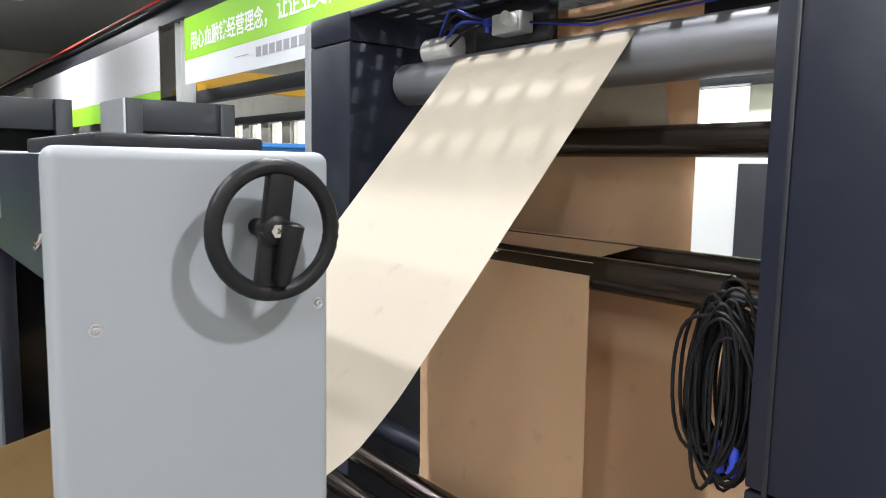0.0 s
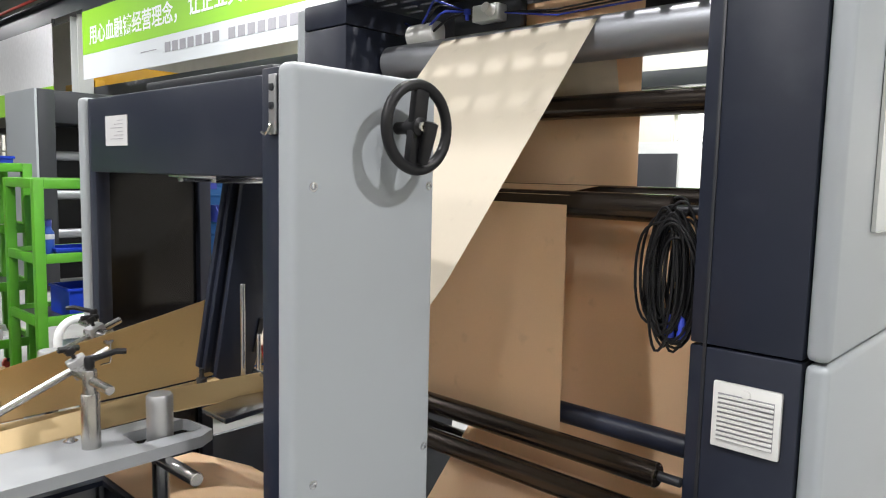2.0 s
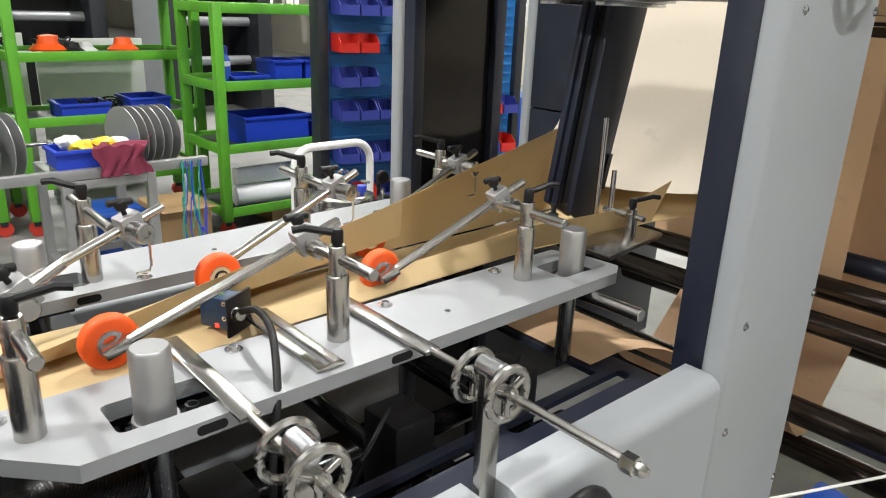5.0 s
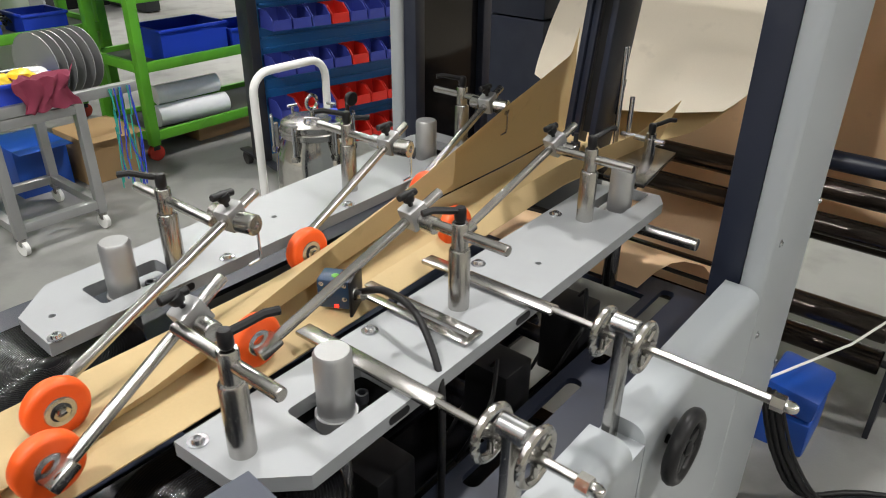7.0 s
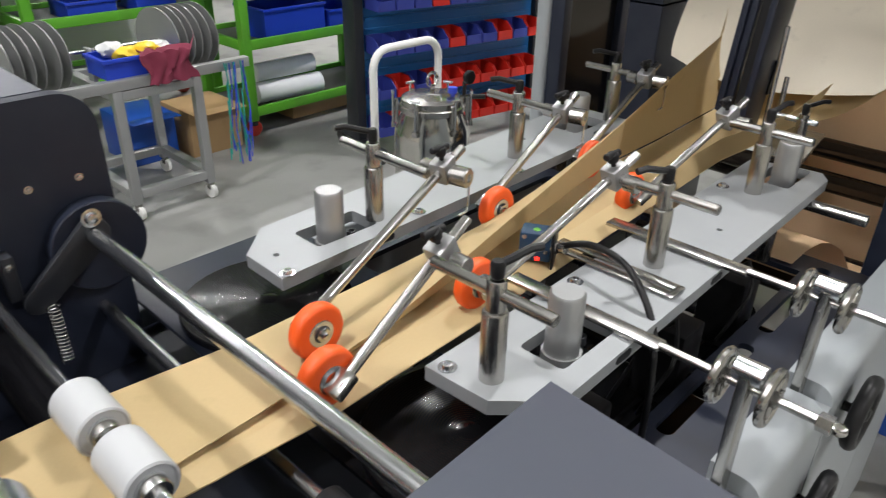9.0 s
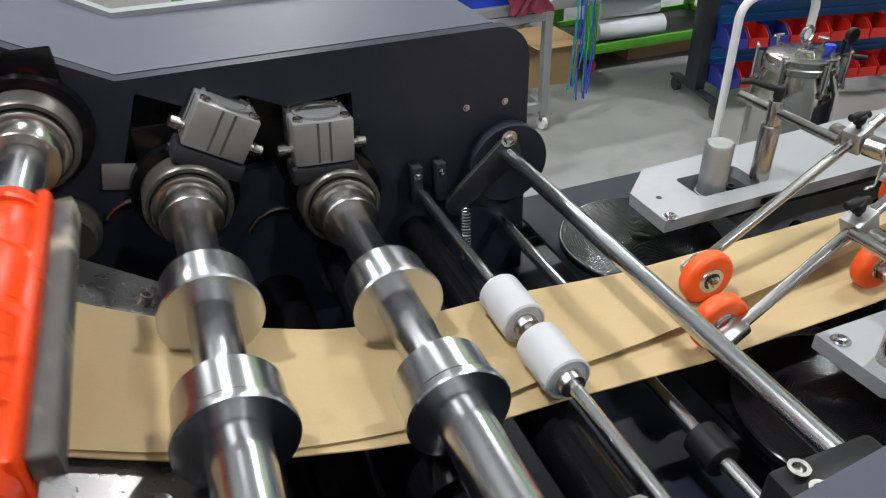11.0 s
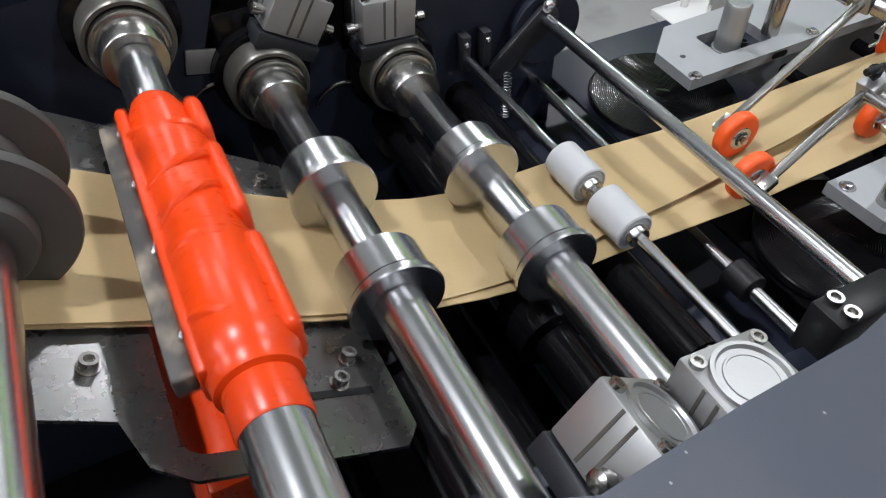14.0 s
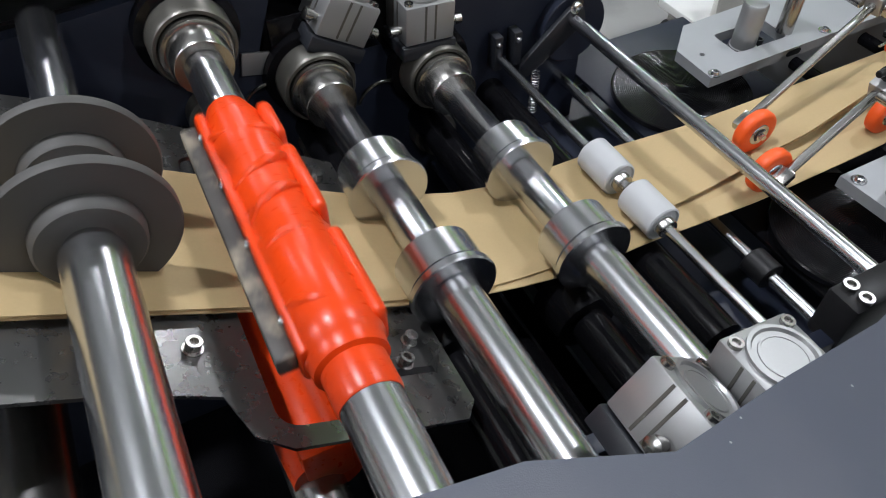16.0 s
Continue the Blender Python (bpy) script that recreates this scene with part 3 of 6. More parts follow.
def webs():
    # incoming web over the top roller, down to the former
    a = AX_TOP
    top = [Vector((a[0] + (R_TOP + 0.001) * math.cos(radians(q)), 0, a[1] + (R_TOP + 0.001) * math.sin(radians(q)))) for q in range(-20, 140, 12)]
    pts = [Vector((1.50, 0, 1.2)), Vector((1.455, 0, 1.75))] + top + [Vector((0.93, 0, 1.675)), Vector((0.584, 0, 1.28)), Vector((0.50, 0, 1.195)), Vector((0.44, 0, 1.155)), Vector((0.37, 0, 1.13))]
    def f(u, v):
        p = poly_at(pts, u)
        y = lerp(YN, YF, v)
        # the lower end draws together towards the former
        k = max(0.0, (0.62 - p.x) / 0.25)
        k = min(1.0, k)
        return Vector((p.x - 0.10 * k * math.sin(math.pi * v), lerp(y, lerp(0.33, 0.76, v), 0.5 * k * k), p.z - 0.02 * k * math.sin(math.pi * v)))
    w = thing("paper_web", (0.9, 0.565, 1.1), "wide kraft paper web running down from the top roller, strong light painted into its pale colour", "paper")
    part("sheet", surface(f, 60, 14), M_KRAFTLIT, w)
    # vertical runs behind
    x1 = AX_D2[0] - 0.043
    v = thing("paper_web", (1.17, 0.565, 0.74), "brown kraft paper web hanging between the dark rollers", "paper")
    p2 = [(AX_D3[0] + 0.02, 0, AX_D3[1] + 0.037), (AX_D2[0], 0, AX_D2[1] + 0.0432), (AX_D2[0] - 0.03, 0, AX_D2[1] + 0.031), (x1, 0, AX_D2[1]), (x1 + 0.004, 0, 1.2), (x1 + 0.01, 0, 0.74), (1.085, 0, 0.7005)]
    part("sheet", surface(lambda u, s: poly_at(p2, u) + Vector((0, lerp(YN, YF, s), 0)), 30, 6), M_KRAFT, v)
    v = thing("paper_web", (1.5, 0.565, 0.45), "brown kraft paper web in the shade of the tower", "paper")
    p3 = [(1.437, 0, 2.2), (1.4365, 0, 1.83), (1.44, 0, 1.5)]
    part("sheet", surface(lambda u, s: poly_at(p3, u) + Vector((0, lerp(0.15, 0.83, s), 0)), 20, 6), M_KRAFT, v)
    v = thing("paper_web", (0.9, 0.565, 0.3), "brown kraft paper web low between the units", "paper")
    v2 = thing("paper_web", (1.5, 0.4, 0.45), "brown kraft paper web running down behind the cable coil", "paper")
    p6 = [(AX_D3[0] + 0.02, 0, AX_D3[1] - 0.037), (1.45, 0, 1.44), (1.452, 0, 1.2), (1.452, 0, 0.42)]
    part("sheet", surface(lambda u, s: poly_at(p6, u) + Vector((0, lerp(-0.12, 0.83, s), 0)), 20, 6), M_KRAFT, v2)
    p4 = [(1.55, 0, 0.57), (1.41, 0, 0.43), (1.235, 0, 0.255), (1.16, 0, 0.195), (1.06, 0, 0.215), (0.93, 0, 0.352)]
    part("sheet", surface(lambda u, s: poly_at(p4, u) + Vector((0, lerp(YN, YF, s), 0)), 12, 6), M_KRAFT, v)
    v = thing("paper_web", (0.6, 0.565, 0.6), "brown kraft paper web under the forming plates", "paper")
    p5 = [(0.88, 0, 0.435), (0.585, 0, 0.55), (0.45, 0, 0.62), (0.30, 0, 0.74), (0.12, 0, 0.83), (0.0, 0, 0.868), (-0.13, 0, 0.869)]
    part("sheet", surface(lambda u, s: poly_at(p5, u) + Vector((0, lerp(YN, 0.70, s), 0)), 12, 6), M_KRAFT, v)


webs()


def cable_coil():
    c = thing("cable_coil", (1.16, -0.12, 1.1), "coiled black air hoses with blue plugs hung on a roller journal", "cable")
    rnd = random.Random(4)
    for i in range(34):
        cx, cz = 1.15 + rnd.uniform(-0.045, 0.03), 1.315 + rnd.uniform(-0.04, 0.012)
        ry, rz = rnd.uniform(0.03, 0.088), rnd.uniform(0.13, 0.195)
        cy = -0.135 + rnd.uniform(-0.025, 0.03)
        tilt = rnd.uniform(-0.3, 0.3)
        pts = [Vector((cx + tilt * rz * 0.2 * math.sin(q), cy + ry * math.cos(q), cz + rz * math.sin(q) + 0.012 * math.sin(3 * q + i))) for q in np.linspace(0, 2 * math.pi, 29)[:-1]]
        part("hose", tube_path(pts, 0.0042, None, 7, True), M_BLACK, c)
    for dy in (-0.02, 0.012):
        part("hose_plug", lathe((1.13, -0.15 + dy, 1.19), (0, dy * 2, -1), [(0, 0.006), (0.01, 0.011), (0.04, 0.011), (0.05, 0.014), (0.062, 0.014), (0.066, 0.006)], seg=14), M_CORDB, c, "blue hose plug")
    part("tie", tube_path(arc((1.165, -0.13, 1.49), 0.03, 0, 350, (0, 1, 0), (0, 0, 1), 16), 0.004), M_BLACK, c)


cable_coil()


def tower_air():
    a = thing("air_valve", (1.32, 0.75, 2.1), "small air valve cluster with blue hose on the top roller bracket", "valve")
    part("bracket", box(1.36, 1.40, 0.60, 0.92, 2.105, 2.234, 0.004), M_CHAR, a)
    part("valve_block", box(1.30, 1.359, 0.66, 0.78, 2.13, 2.19, 0.005), M_BEIGE, a)
    part("white_tank", lathe((1.33, 0.97, 2.12), (0, 1, 0), [(0, 0.03), (0.005, 0.045), (0.15, 0.045), (0.155, 0.03)], seg=24), M_WTUBE, a)
    part("tank_strap", box(1.36, 1.40, 0.92, 1.05, 2.10, 2.234, 0.003), M_CHAR, a)
    part("regulator", lathe((1.315, 0.69, 2.16), (-1, 0, 0.2), [(0, 0.02), (0.02, 0.022), (0.03, 0.018), (0.05, 0.018), (0.052, 0)], seg=18), M_WTUBE, a)
    part("blue_fitting", lathe((1.33, 0.83, 2.15), (0, 0, 1), [(0, 0.008), (0.02, 0.008), (0.022, 0.014), (0.04, 0.014), (0.042, 0)], seg=12), M_CORDB, a)
    for k, (mt, q) in enumerate(((M_CORDB, 0.0), (M_BLACK, 0.03), (M_BLACK, -0.03), (M_CORDB, 0.05))):
        pts = [poly_at([(1.33, 0.83, 2.18), (1.29, 0.92 + q, 2.19 + q), (1.30, 1.02, 2.13 + q), (1.36, 1.12, 2.15), (1.40, 1.24, 2.2)], i / 16) for i in range(17)]
        part("air_hose", tube_path(pts, 0.005, None, 7), mt, a)
    h = thing("air_line", (1.42, 0.3, 2.1), "thin blue and black air lines sagging over the top roller", "hose")
    for k, mt in enumerate((M_CORDB, M_BLACK, M_BLACK)):
        pts = [poly_at([(1.345, 0.66, 2.16), (1.36, 0.45, 2.125 + 0.01 * k), (1.40, 0.2, 2.14 + 0.012 * k), (1.45, -0.21, 2.16 + 0.01 * k)], i / 16) for i in range(17)]
        part("line", tube_path(pts, 0.0035, None, 6), mt, h)


tower_air()


# ---------------------------------------------------------------- forming unit: portal, sill, deck
def hand_wheel(owner, at, d, r, mt, name="hand_wheel", label="black plastic hand wheel with a folding grip", rim=0.011, grip=True, category="hand wheel", spokes=2, rot=0.0, off=0.03):
    """A wheel on an axle: rim, hub, spokes and grip; d is the axle's way out."""
    m = Matrix.Translation(at) @ turn_to(d) @ Matrix.Rotation(rot, 4, "Z")
    ring = tube_path([m @ Vector((r * math.cos(q), r * math.sin(q), off)) for q in np.linspace(0, 2 * math.pi, 41)[:-1]], rim, None, 10, True)
    o = part(name, ring, mt, owner, label)
    b = lathe(m @ Vector((0, 0, 0)), d, [(0, r * 0.15), (off - 0.018, r * 0.15), (off - 0.018, r * 0.24), (off + 0.008, r * 0.24), (off + 0.012, r * 0.16), (off + 0.013, 0)], seg=20)
    part("hub", b, mt, o)
    s = bmesh.new()
    for k in range(spokes):
        a = 2 * math.pi * k / spokes + math.pi / 2
        ca, sa = math.cos(a), math.sin(a)
        mm = m @ Matrix.Rotation(a, 4, "Z")
        box(r * 0.02, r * 0.97, -r * 0.22, r * 0.22, off - 0.012, off + 0.006, 0.004, s, m=mm)
    part("spoke_plate", s, mt, o)
    if grip:
        part("grip", lathe(m @ Vector((r * 0.14, -r * 0.86, off + 0.012)), m.to_3x3() @ Vector((0.04, 1, 0.1)), [(0, 0.007), (0.006, 0.011), (r * 0.7, 0.014), (r * 0.98, 0.0145), (r * 1.02, 0.008)], seg=16), mt, o)
        part("axle_nut", lathe(m @ Vector((-r * 0.06, 0, off + 0.012)), d, [(0, 0.009), (0.008, 0.009), (0.008, 0.004), (0.003, 0.003)], seg=6), M_CHROME, o)
    return o


HW_TURN = -0.13


def portal():
    p = thing("forming_portal", (0.16, 0.5, 0), "light grey and navy steel portal over the forming table", "machine")
    x0, x1 = 0.0, 0.306
    # near post: outer cover with rounded edges in front of a navy core
    part("near_cover", box(-0.045, x1 + 0.002, 0.0, 0.05, 0.05, 1.752, 0.016, seg=4), M_WHITE, p, "light grey powder-coated post cover")
    part("near_core", box(-0.030, x1 - 0.004, 0.051, 0.115, 0.05, 1.748, 0.004), M_NAVY, p)
    # the far post is an open channel: front and rear flanges round a glossy black inner panel
    part("far_front_flange", box(0.012, 0.05, 0.977, 1.02, 0.05, 1.748, 0.004), M_NAVY, p)
    part("far_inner_panel", box(0.051, 0.309, 1.0, 1.02, 0.05, 1.746), M_BLKGLOSS, p, "glossy black inner panel")
    part("far_rear_flange", box(0.31, 0.348, 0.977, 1.02, 0.05, 1.748, 0.004), M_NAVY, p)
    part("far_cover", box(0.0, 0.35, 1.0205, 1.062, 0.05, 1.752, 0.012, seg=3), M_WHITE, p, "light grey powder-coated post cover")
    part("beam", box(x0, x1 - 0.01, 0.117, 0.976, 1.553, 1.745, 0.006), M_NAVY, p)
    part("beam_top_case", box(0.05, 0.3, 0.2, 0.75, 1.7455, 1.775, 0.006), M_CHAR, p)
    lb = part("paper_label", box(x0 - 0.0025, x0 - 0.0005, 0.741, 0.868, 1.620, 1.694), M_PAPERLABEL, p, "white printed paper label")
    b = bmesh.new()
    for i in range(6):
        box(x0 - 0.0032, x0 - 0.0024, 0.765, 0.835 - 0.02 * (i % 3), 1.636 + i * 0.009, 1.6375 + i * 0.009, bm=b)
    part("print", b, M_INK, lb)
    lt = part("lift_latch", box(-0.030 - 0.006, -0.030 - 0.001, 0.062, 0.084, 1.63, 1.735, 0.0018), M_ALUD, p, "chromed latch plate with a hook")
    for z in (1.712, 1.68):
        part("rivet", lathe((-0.036, 0.073, z), (-1, 0, 0), [(0, 0.007), (0.004, 0.006), (0.005, 0)], seg=14), M_CHAR, lt)
    part("hook", tube_path([(-0.038, 0.073, 1.648), (-0.042, 0.074, 1.636), (-0.044, 0.082, 1.630), (-0.044, 0.092, 1.634)], 0.003, None, 8), M_CHROME, lt)
    for x, z in ((0, 1.54), (0.287, 1.543), (0.002, 1.0), (0.287, 0.997), (0.0, 0.78), (0.287, 0.55)):
        part("screw", screw((x, 0.0, z), (0, -1, 0), 0.0058), M_STEEL, p)
    # side panel under the post, running along the table; rounded upper edge, notches for the brackets
    prof = [(0.0, 0.05), (0.0, 0.88)] + [(0.03 - 0.03 * math.cos(radians(q)), 0.88 + 0.03 * math.sin(radians(q))) for q in range(15, 91, 15)] + [(0.075, 0.91), (0.075, 0.05)]
    sp = thing("table_cover", (-0.6, 0.03, 0), "light grey sheet-metal side panel with a rounded top edge", "machine panel")
    spans = [(-1.6, -0.893), (-0.850, -0.617), (-0.572, -0.048)]
    for a, c in spans:
        part("panel", prism([(y, z) for y, z in prof], "x", a, c), M_WHITE, sp)
    for a, c in ((-0.893, -0.850), (-0.617, -0.572)):
        part("notch_panel", box(a, c, 0.001, 0.074, 0.05, 0.878), M_WHITE, sp)
    fp = thing("table_cover", (-0.6, 0.97, 0), "light grey sheet-metal panel behind the forming table", "machine panel")
    part("panel", box(-1.25, -0.004, 0.986, 1.028, 0.05, 0.905, 0.01, seg=3), M_WHITE, fp)
    # deck and base of the table
    dk = thing("machine_deck", (-0.6, 0.5, 0), "navy painted machine deck with slots and a dark pit", "machine deck")
    hole = [(-1.0, 0.205), (-0.14, 0.205), (-0.14, 0.59), (-1.0, 0.59)]
    slots = [rrect(-0.42, -0.09, 0.155, 0.185, 0.014), rrect(-0.80, -0.48, 0.155, 0.185, 0.014), hole, rrect(-0.9, -0.1, 0.62, 0.90, 0.02)]
    part("deck_plate", prism([(-1.60, 0.077), (-0.056, 0.077), (-0.056, 0.984), (-1.60, 0.984)], "z", 0.852, 0.864, holes=slots), M_NAVY, dk)
    # The pit's shade is put into the near-black colour of its floor and shafts.
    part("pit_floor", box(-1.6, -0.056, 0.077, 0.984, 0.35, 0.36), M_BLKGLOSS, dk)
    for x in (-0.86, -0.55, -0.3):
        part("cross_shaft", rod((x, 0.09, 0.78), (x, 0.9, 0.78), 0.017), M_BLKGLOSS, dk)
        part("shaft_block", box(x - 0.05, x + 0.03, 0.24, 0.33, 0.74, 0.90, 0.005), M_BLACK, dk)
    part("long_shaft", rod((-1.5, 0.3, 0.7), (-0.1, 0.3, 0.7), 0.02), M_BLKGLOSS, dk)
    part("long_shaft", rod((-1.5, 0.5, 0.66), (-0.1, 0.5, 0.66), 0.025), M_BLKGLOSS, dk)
    for k, x in enumerate((-0.72, -0.42)):
        pts = [poly_at([(x, 0.25, 0.80), (x + 0.05, 0.22, 0.90), (x + 0.12, 0.26, 0.93), (x + 0.16, 0.32, 0.85), (x + 0.1, 0.36, 0.7)], i / 14) for i in range(15)]
        part("wiring", tube_path(pts, 0.004, None, 6), M_BLACK, dk)
    hand_wheel(p, (0.198, 0.0, 1.653), (0, -1, 0), 0.079, M_BLACK, rot=HW_TURN, off=0.055)
    hand_wheel(sp, (-0.475, 0.0, 0.825), (0, -1, 0), 0.056, M_BLACK, "star_knob", "black plastic hand knob on the side panel", 0.013, False, "knob", 3, 0.5)
    hand_wheel(sp, (-0.60, 0.0, 0.70), (0, -1, 0), 0.056, M_BLACK, "star_knob", "black plastic hand knob on the side panel", 0.013, False, "knob", 3, 0.1)


portal()


def former():
    f = thing("forming_plate", (0.15, 0.5, 1.09), "navy steel forming wedge hanging from the portal beam", "former")
    part("near_plate", prism([(0.075, 1.085), (0.165, 1.03), (0.285, 1.545), (0.152, 1.545)], "y", 0.472, 0.488, bev=0.003), M_NAVY, f)
    part("far_plate", prism([(0.062, 1.10), (0.15, 1.05), (0.27, 1.545), (0.140, 1.545)], "y", 0.530, 0.546, bev=0.003), M_NAVY, f)
    part("edge_strip", prism([(0.068, 1.088), (0.082, 1.088), (0.162, 1.545), (0.146, 1.545)], "y", 0.512, 0.528, bev=0.002), M_NAVY, f)
    part("spine", prism([(0.09, 1.10), (0.14, 1.08), (0.25, 1.545), (0.165, 1.545)], "y", 0.489, 0.511), M_BLACK, f)
    part("slot", prism([(0.172, 1.13), (0.186, 1.13), (0.204, 1.21), (0.190, 1.21)], "y", 0.466, 0.4715), M_BLACK, f)
    b = box(0.04, 0.28, 0.40, 0.62, 1.546, 1.5555, 0.002)
    for y in (0.43, 0.58):
        box(0.05, 0.27, y - 0.012, y + 0.012, 1.5365, 1.5455, 0.001, b)
    part("slide_rail", b, M_STEEL, f)
    part("foot", lathe((0.06, 0.51, 1.067), (0, 0, 1), [(0, 0.012), (0.012, 0.012), (0.014, 0.006), (0.035, 0.006)], seg=14), M_CHAR, f)
    g = thing("guide_rods", (0.2, 0.45, 1.06), "two thin upright steel guide rods beside the former", "guide")
    part("base_plate", prism([(0.0, 0.30), (0.24, 0.33), (0.24, 0.45), (0.0, 0.40)], "z", 1.035, 1.047, bev=0.002), M_STEELB, g)
    part("tall_rod", rod((0.127, 0.44, 1.04), (0.127, 0.44, 1.305), 0.006), M_STEEL, g)
    part("short_rod", rod((0.16, 0.425, 1.04), (0.16, 0.425, 1.185), 0.006), M_STEEL, g)
    part("cross_rod", rod((0.156, 0.33, 1.092), (0.156, 0.44, 1.092), 0.007), M_STEEL, g)
    part("post", lathe((0.156, 0.364, 1.047), (0, 0, 1), [(0, 0.014), (0.05, 0.014), (0.052, 0.012), (0.062, 0.012)], seg=20), M_STEELB, g)
    lever(Vector((0.156, 0.364, 1.109)), (0.8, -0.5), g)


def lever(top, d, parent):
    """A black clamping lever on a post."""
    d = Vector((d[0], d[1], 0)).normalized()
    b = lathe(top, (0, 0, 1), [(0, 0.006), (0.004, 0.009), (0.02, 0.009), (0.024, 0.007), (0.025, 0)], seg=14)
    tube_path([top + Vector((0, 0, 0.018)), top + Vector((0, 0, 0.022)) + d * 0.02, top + Vector((0, 0, 0.028)) + d * 0.045, top + Vector((0, 0, 0.026)) + d * 0.062], 0.0055, b, 8)
    part("clamp_lever", b, M_BLACK, parent)


former()


# ---------------------------------------------------------------- forming table plates
ZP = 1.06


def table_plate(name_label, outline, holes, y_in, bolts, cyls, oblong):
    t = thing("table_plate", (outline[0][0], outline[0][1], 1.03), name_label, "machine plate", "forming plates")
    part("plate", prism(outline, "z", ZP - 0.022, ZP, holes=holes), M_ALU, t)
    for x, y in bolts:
        part("bolt", screw((x, y, ZP), (0, 0, 1), 0.0085), M_STEEL, t)
    for x, y, hx, hy in cyls:
        part("guide_pin", lathe((x, y, ZP - 0.035), (0, 0, 1), [(0, 0.028), (0.018, 0.028), (0.018, 0.0245), (0.108, 0.0245), (0.112, 0.0215), (0.112, 0)], seg=30), M_ALUD, t, "satin aluminium guide pin")
        b = lathe((x + hx, y + hy, ZP - 0.03), (0, 0, 1), [(0, 0.009), (0.014, 0.009), (0.014, 0.006), (0.006, 0.005), (0.006, 0)], seg=14)
        box(x - 0.03, x + 0.05, y - 0.03, y + 0.03, ZP - 0.045, ZP - 0.036, 0.002, b)
        part("pin_seat", b, M_CHAR, t)
        part("strut", rod((x, y, 0.865), (x, y, ZP - 0.046), 0.016), M_STEELB, t)
    for x, y in oblong:
        part("edge_slot", prism(rrect(x - 0.019, x + 0.019, ZP - 0.018, ZP - 0.005, 0.006), "y", y - 0.001, y + 0.002), M_BLACK, t, "dark oblong slot in the plate's edge")
    return t


def forming_tables():
    NB = [(-1.10, 0.340), (-0.808, 0.347), (-0.545, 0.347), (-0.287, 0.352)]
    FB = [(-1.107, 0.676), (-0.808, 0.690), (-0.52, 0.690), (-0.2, 0.700)]
    hole = lambda x, y: rrect(x - 0.055, x + 0.075, y - 0.036, y + 0.036, 0.008, 3)
    small = lambda x, y: circle(x, y, 0.0055, 12)
    near = [(-1.118, 0.362), (-1.112, 0.262), (-1.05, 0.198), (-0.10, 0.213), (-0.066, 0.235), (-0.072, 0.300), (-0.10, 0.375)]
    table_plate("pale aluminium forming plate with chamfered end beside the paper tube", near, [hole(-0.945, 0.268), hole(-0.15, 0.29), small(-0.476, 0.27), small(-0.60, 0.24)], 0.37, NB, [(-0.945, 0.272, 0.045, 0.0), (-0.148, 0.285, -0.035, -0.01)], [(-0.905, 0.2005), (-0.62, 0.2048)])
    far = [(-1.122, 0.668), (-0.06, 0.690), (-0.06, 0.86), (-0.12, 0.88), (-1.05, 0.836), (-1.12, 0.770)]
    table_plate("pale aluminium forming plate across the paper tube", far, [hole(-0.965, 0.745), hole(-0.185, 0.775), small(-1.085, 0.737), small(-0.65, 0.76), small(-0.36, 0.80)], 0.68, FB, [(-0.968, 0.745, 0.045, 0.0), (-0.182, 0.775, -0.035, -0.01)], [(-0.905, 0.6722)])
    # stub rod on the near plate's edge
    s = thing("stub_rod", (-0.17, 0.225, 1.037), "short satin steel rod sticking out under the plate", "rod")
    part("rod", rod((-0.17, 0.30, 1.026), (-0.166, 0.108, 1.026), 0.0125), M_STEELB, s)
    # black guide discs under the plates
    for i, (x, y, r) in enumerate(((-1.105, 0.745, 0.142), (-1.10, 0.30, 0.142))):
        d = thing("round_guide_disc", (x, y, 0.94), "glossy black turned steel disc under the plate end", "disc", "guide discs")
        prof = [(0, r), (0.010, r), (0.012, r - 0.002)]
        for k in range(30):
            rr = r - 0.006 - k * 0.0041
            prof += [(0.012, rr + 0.0007), (0.0117, rr), (0.012, rr - 0.0007)]
        prof.append((0.012, 0))
        part("disc", lathe((x, y, 0.97), (0, 0, 1), prof, seg=64), M_BLKGLOSS, d)
        part("hub", rod((x, y, 0.864), (x, y, 0.97), 0.04), M_CHAR, d)
    sb = thing("disc_table", (-1.2, 0.77, 0.864), "navy and black table sheet round the turned discs", "machine plate")
    part("far_sheet", box(-1.25, -0.90, 0.60, 0.984, 0.956, 0.964, 0.002), M_NAVY, sb)
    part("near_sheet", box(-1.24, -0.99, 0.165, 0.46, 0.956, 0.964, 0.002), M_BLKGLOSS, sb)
    for x, y in ((-1.22, 0.66), (-0.93, 0.62), (-1.22, 0.2), (-1.02, 0.2)):
        part("leg", box(x - 0.012, x + 0.012, y - 0.012, y + 0.012, 0.864, 0.956, 0.001), M_CHAR, sb)
    # adjusting spindles with twin hand wheels
    for k, x in enumerate((-0.872, -0.596)):
        a = thing("adjusting_spindle", (x, 0.05, 0.85), "stainless adjusting spindle with twin ribbed hand wheels", "spindle", "adjusting spindles")
        end = -0.155 if k else -0.035
        b = rod((x, 0.17, 1.066), (x, end, 1.066), 0.0064)
        part("spindle_rod", b, M_STEELB, a)
        part("flat_bar", box(x - 0.014, x + 0.014, 0.165, 0.42, ZP + 0.002, ZP + 0.009, 0.002), M_STEELB, a)
        n = lathe((x, end, 1.066), (0, -1, 0), [(0, 0.012), (0.016, 0.012), (0.017, 0.009)], seg=6)
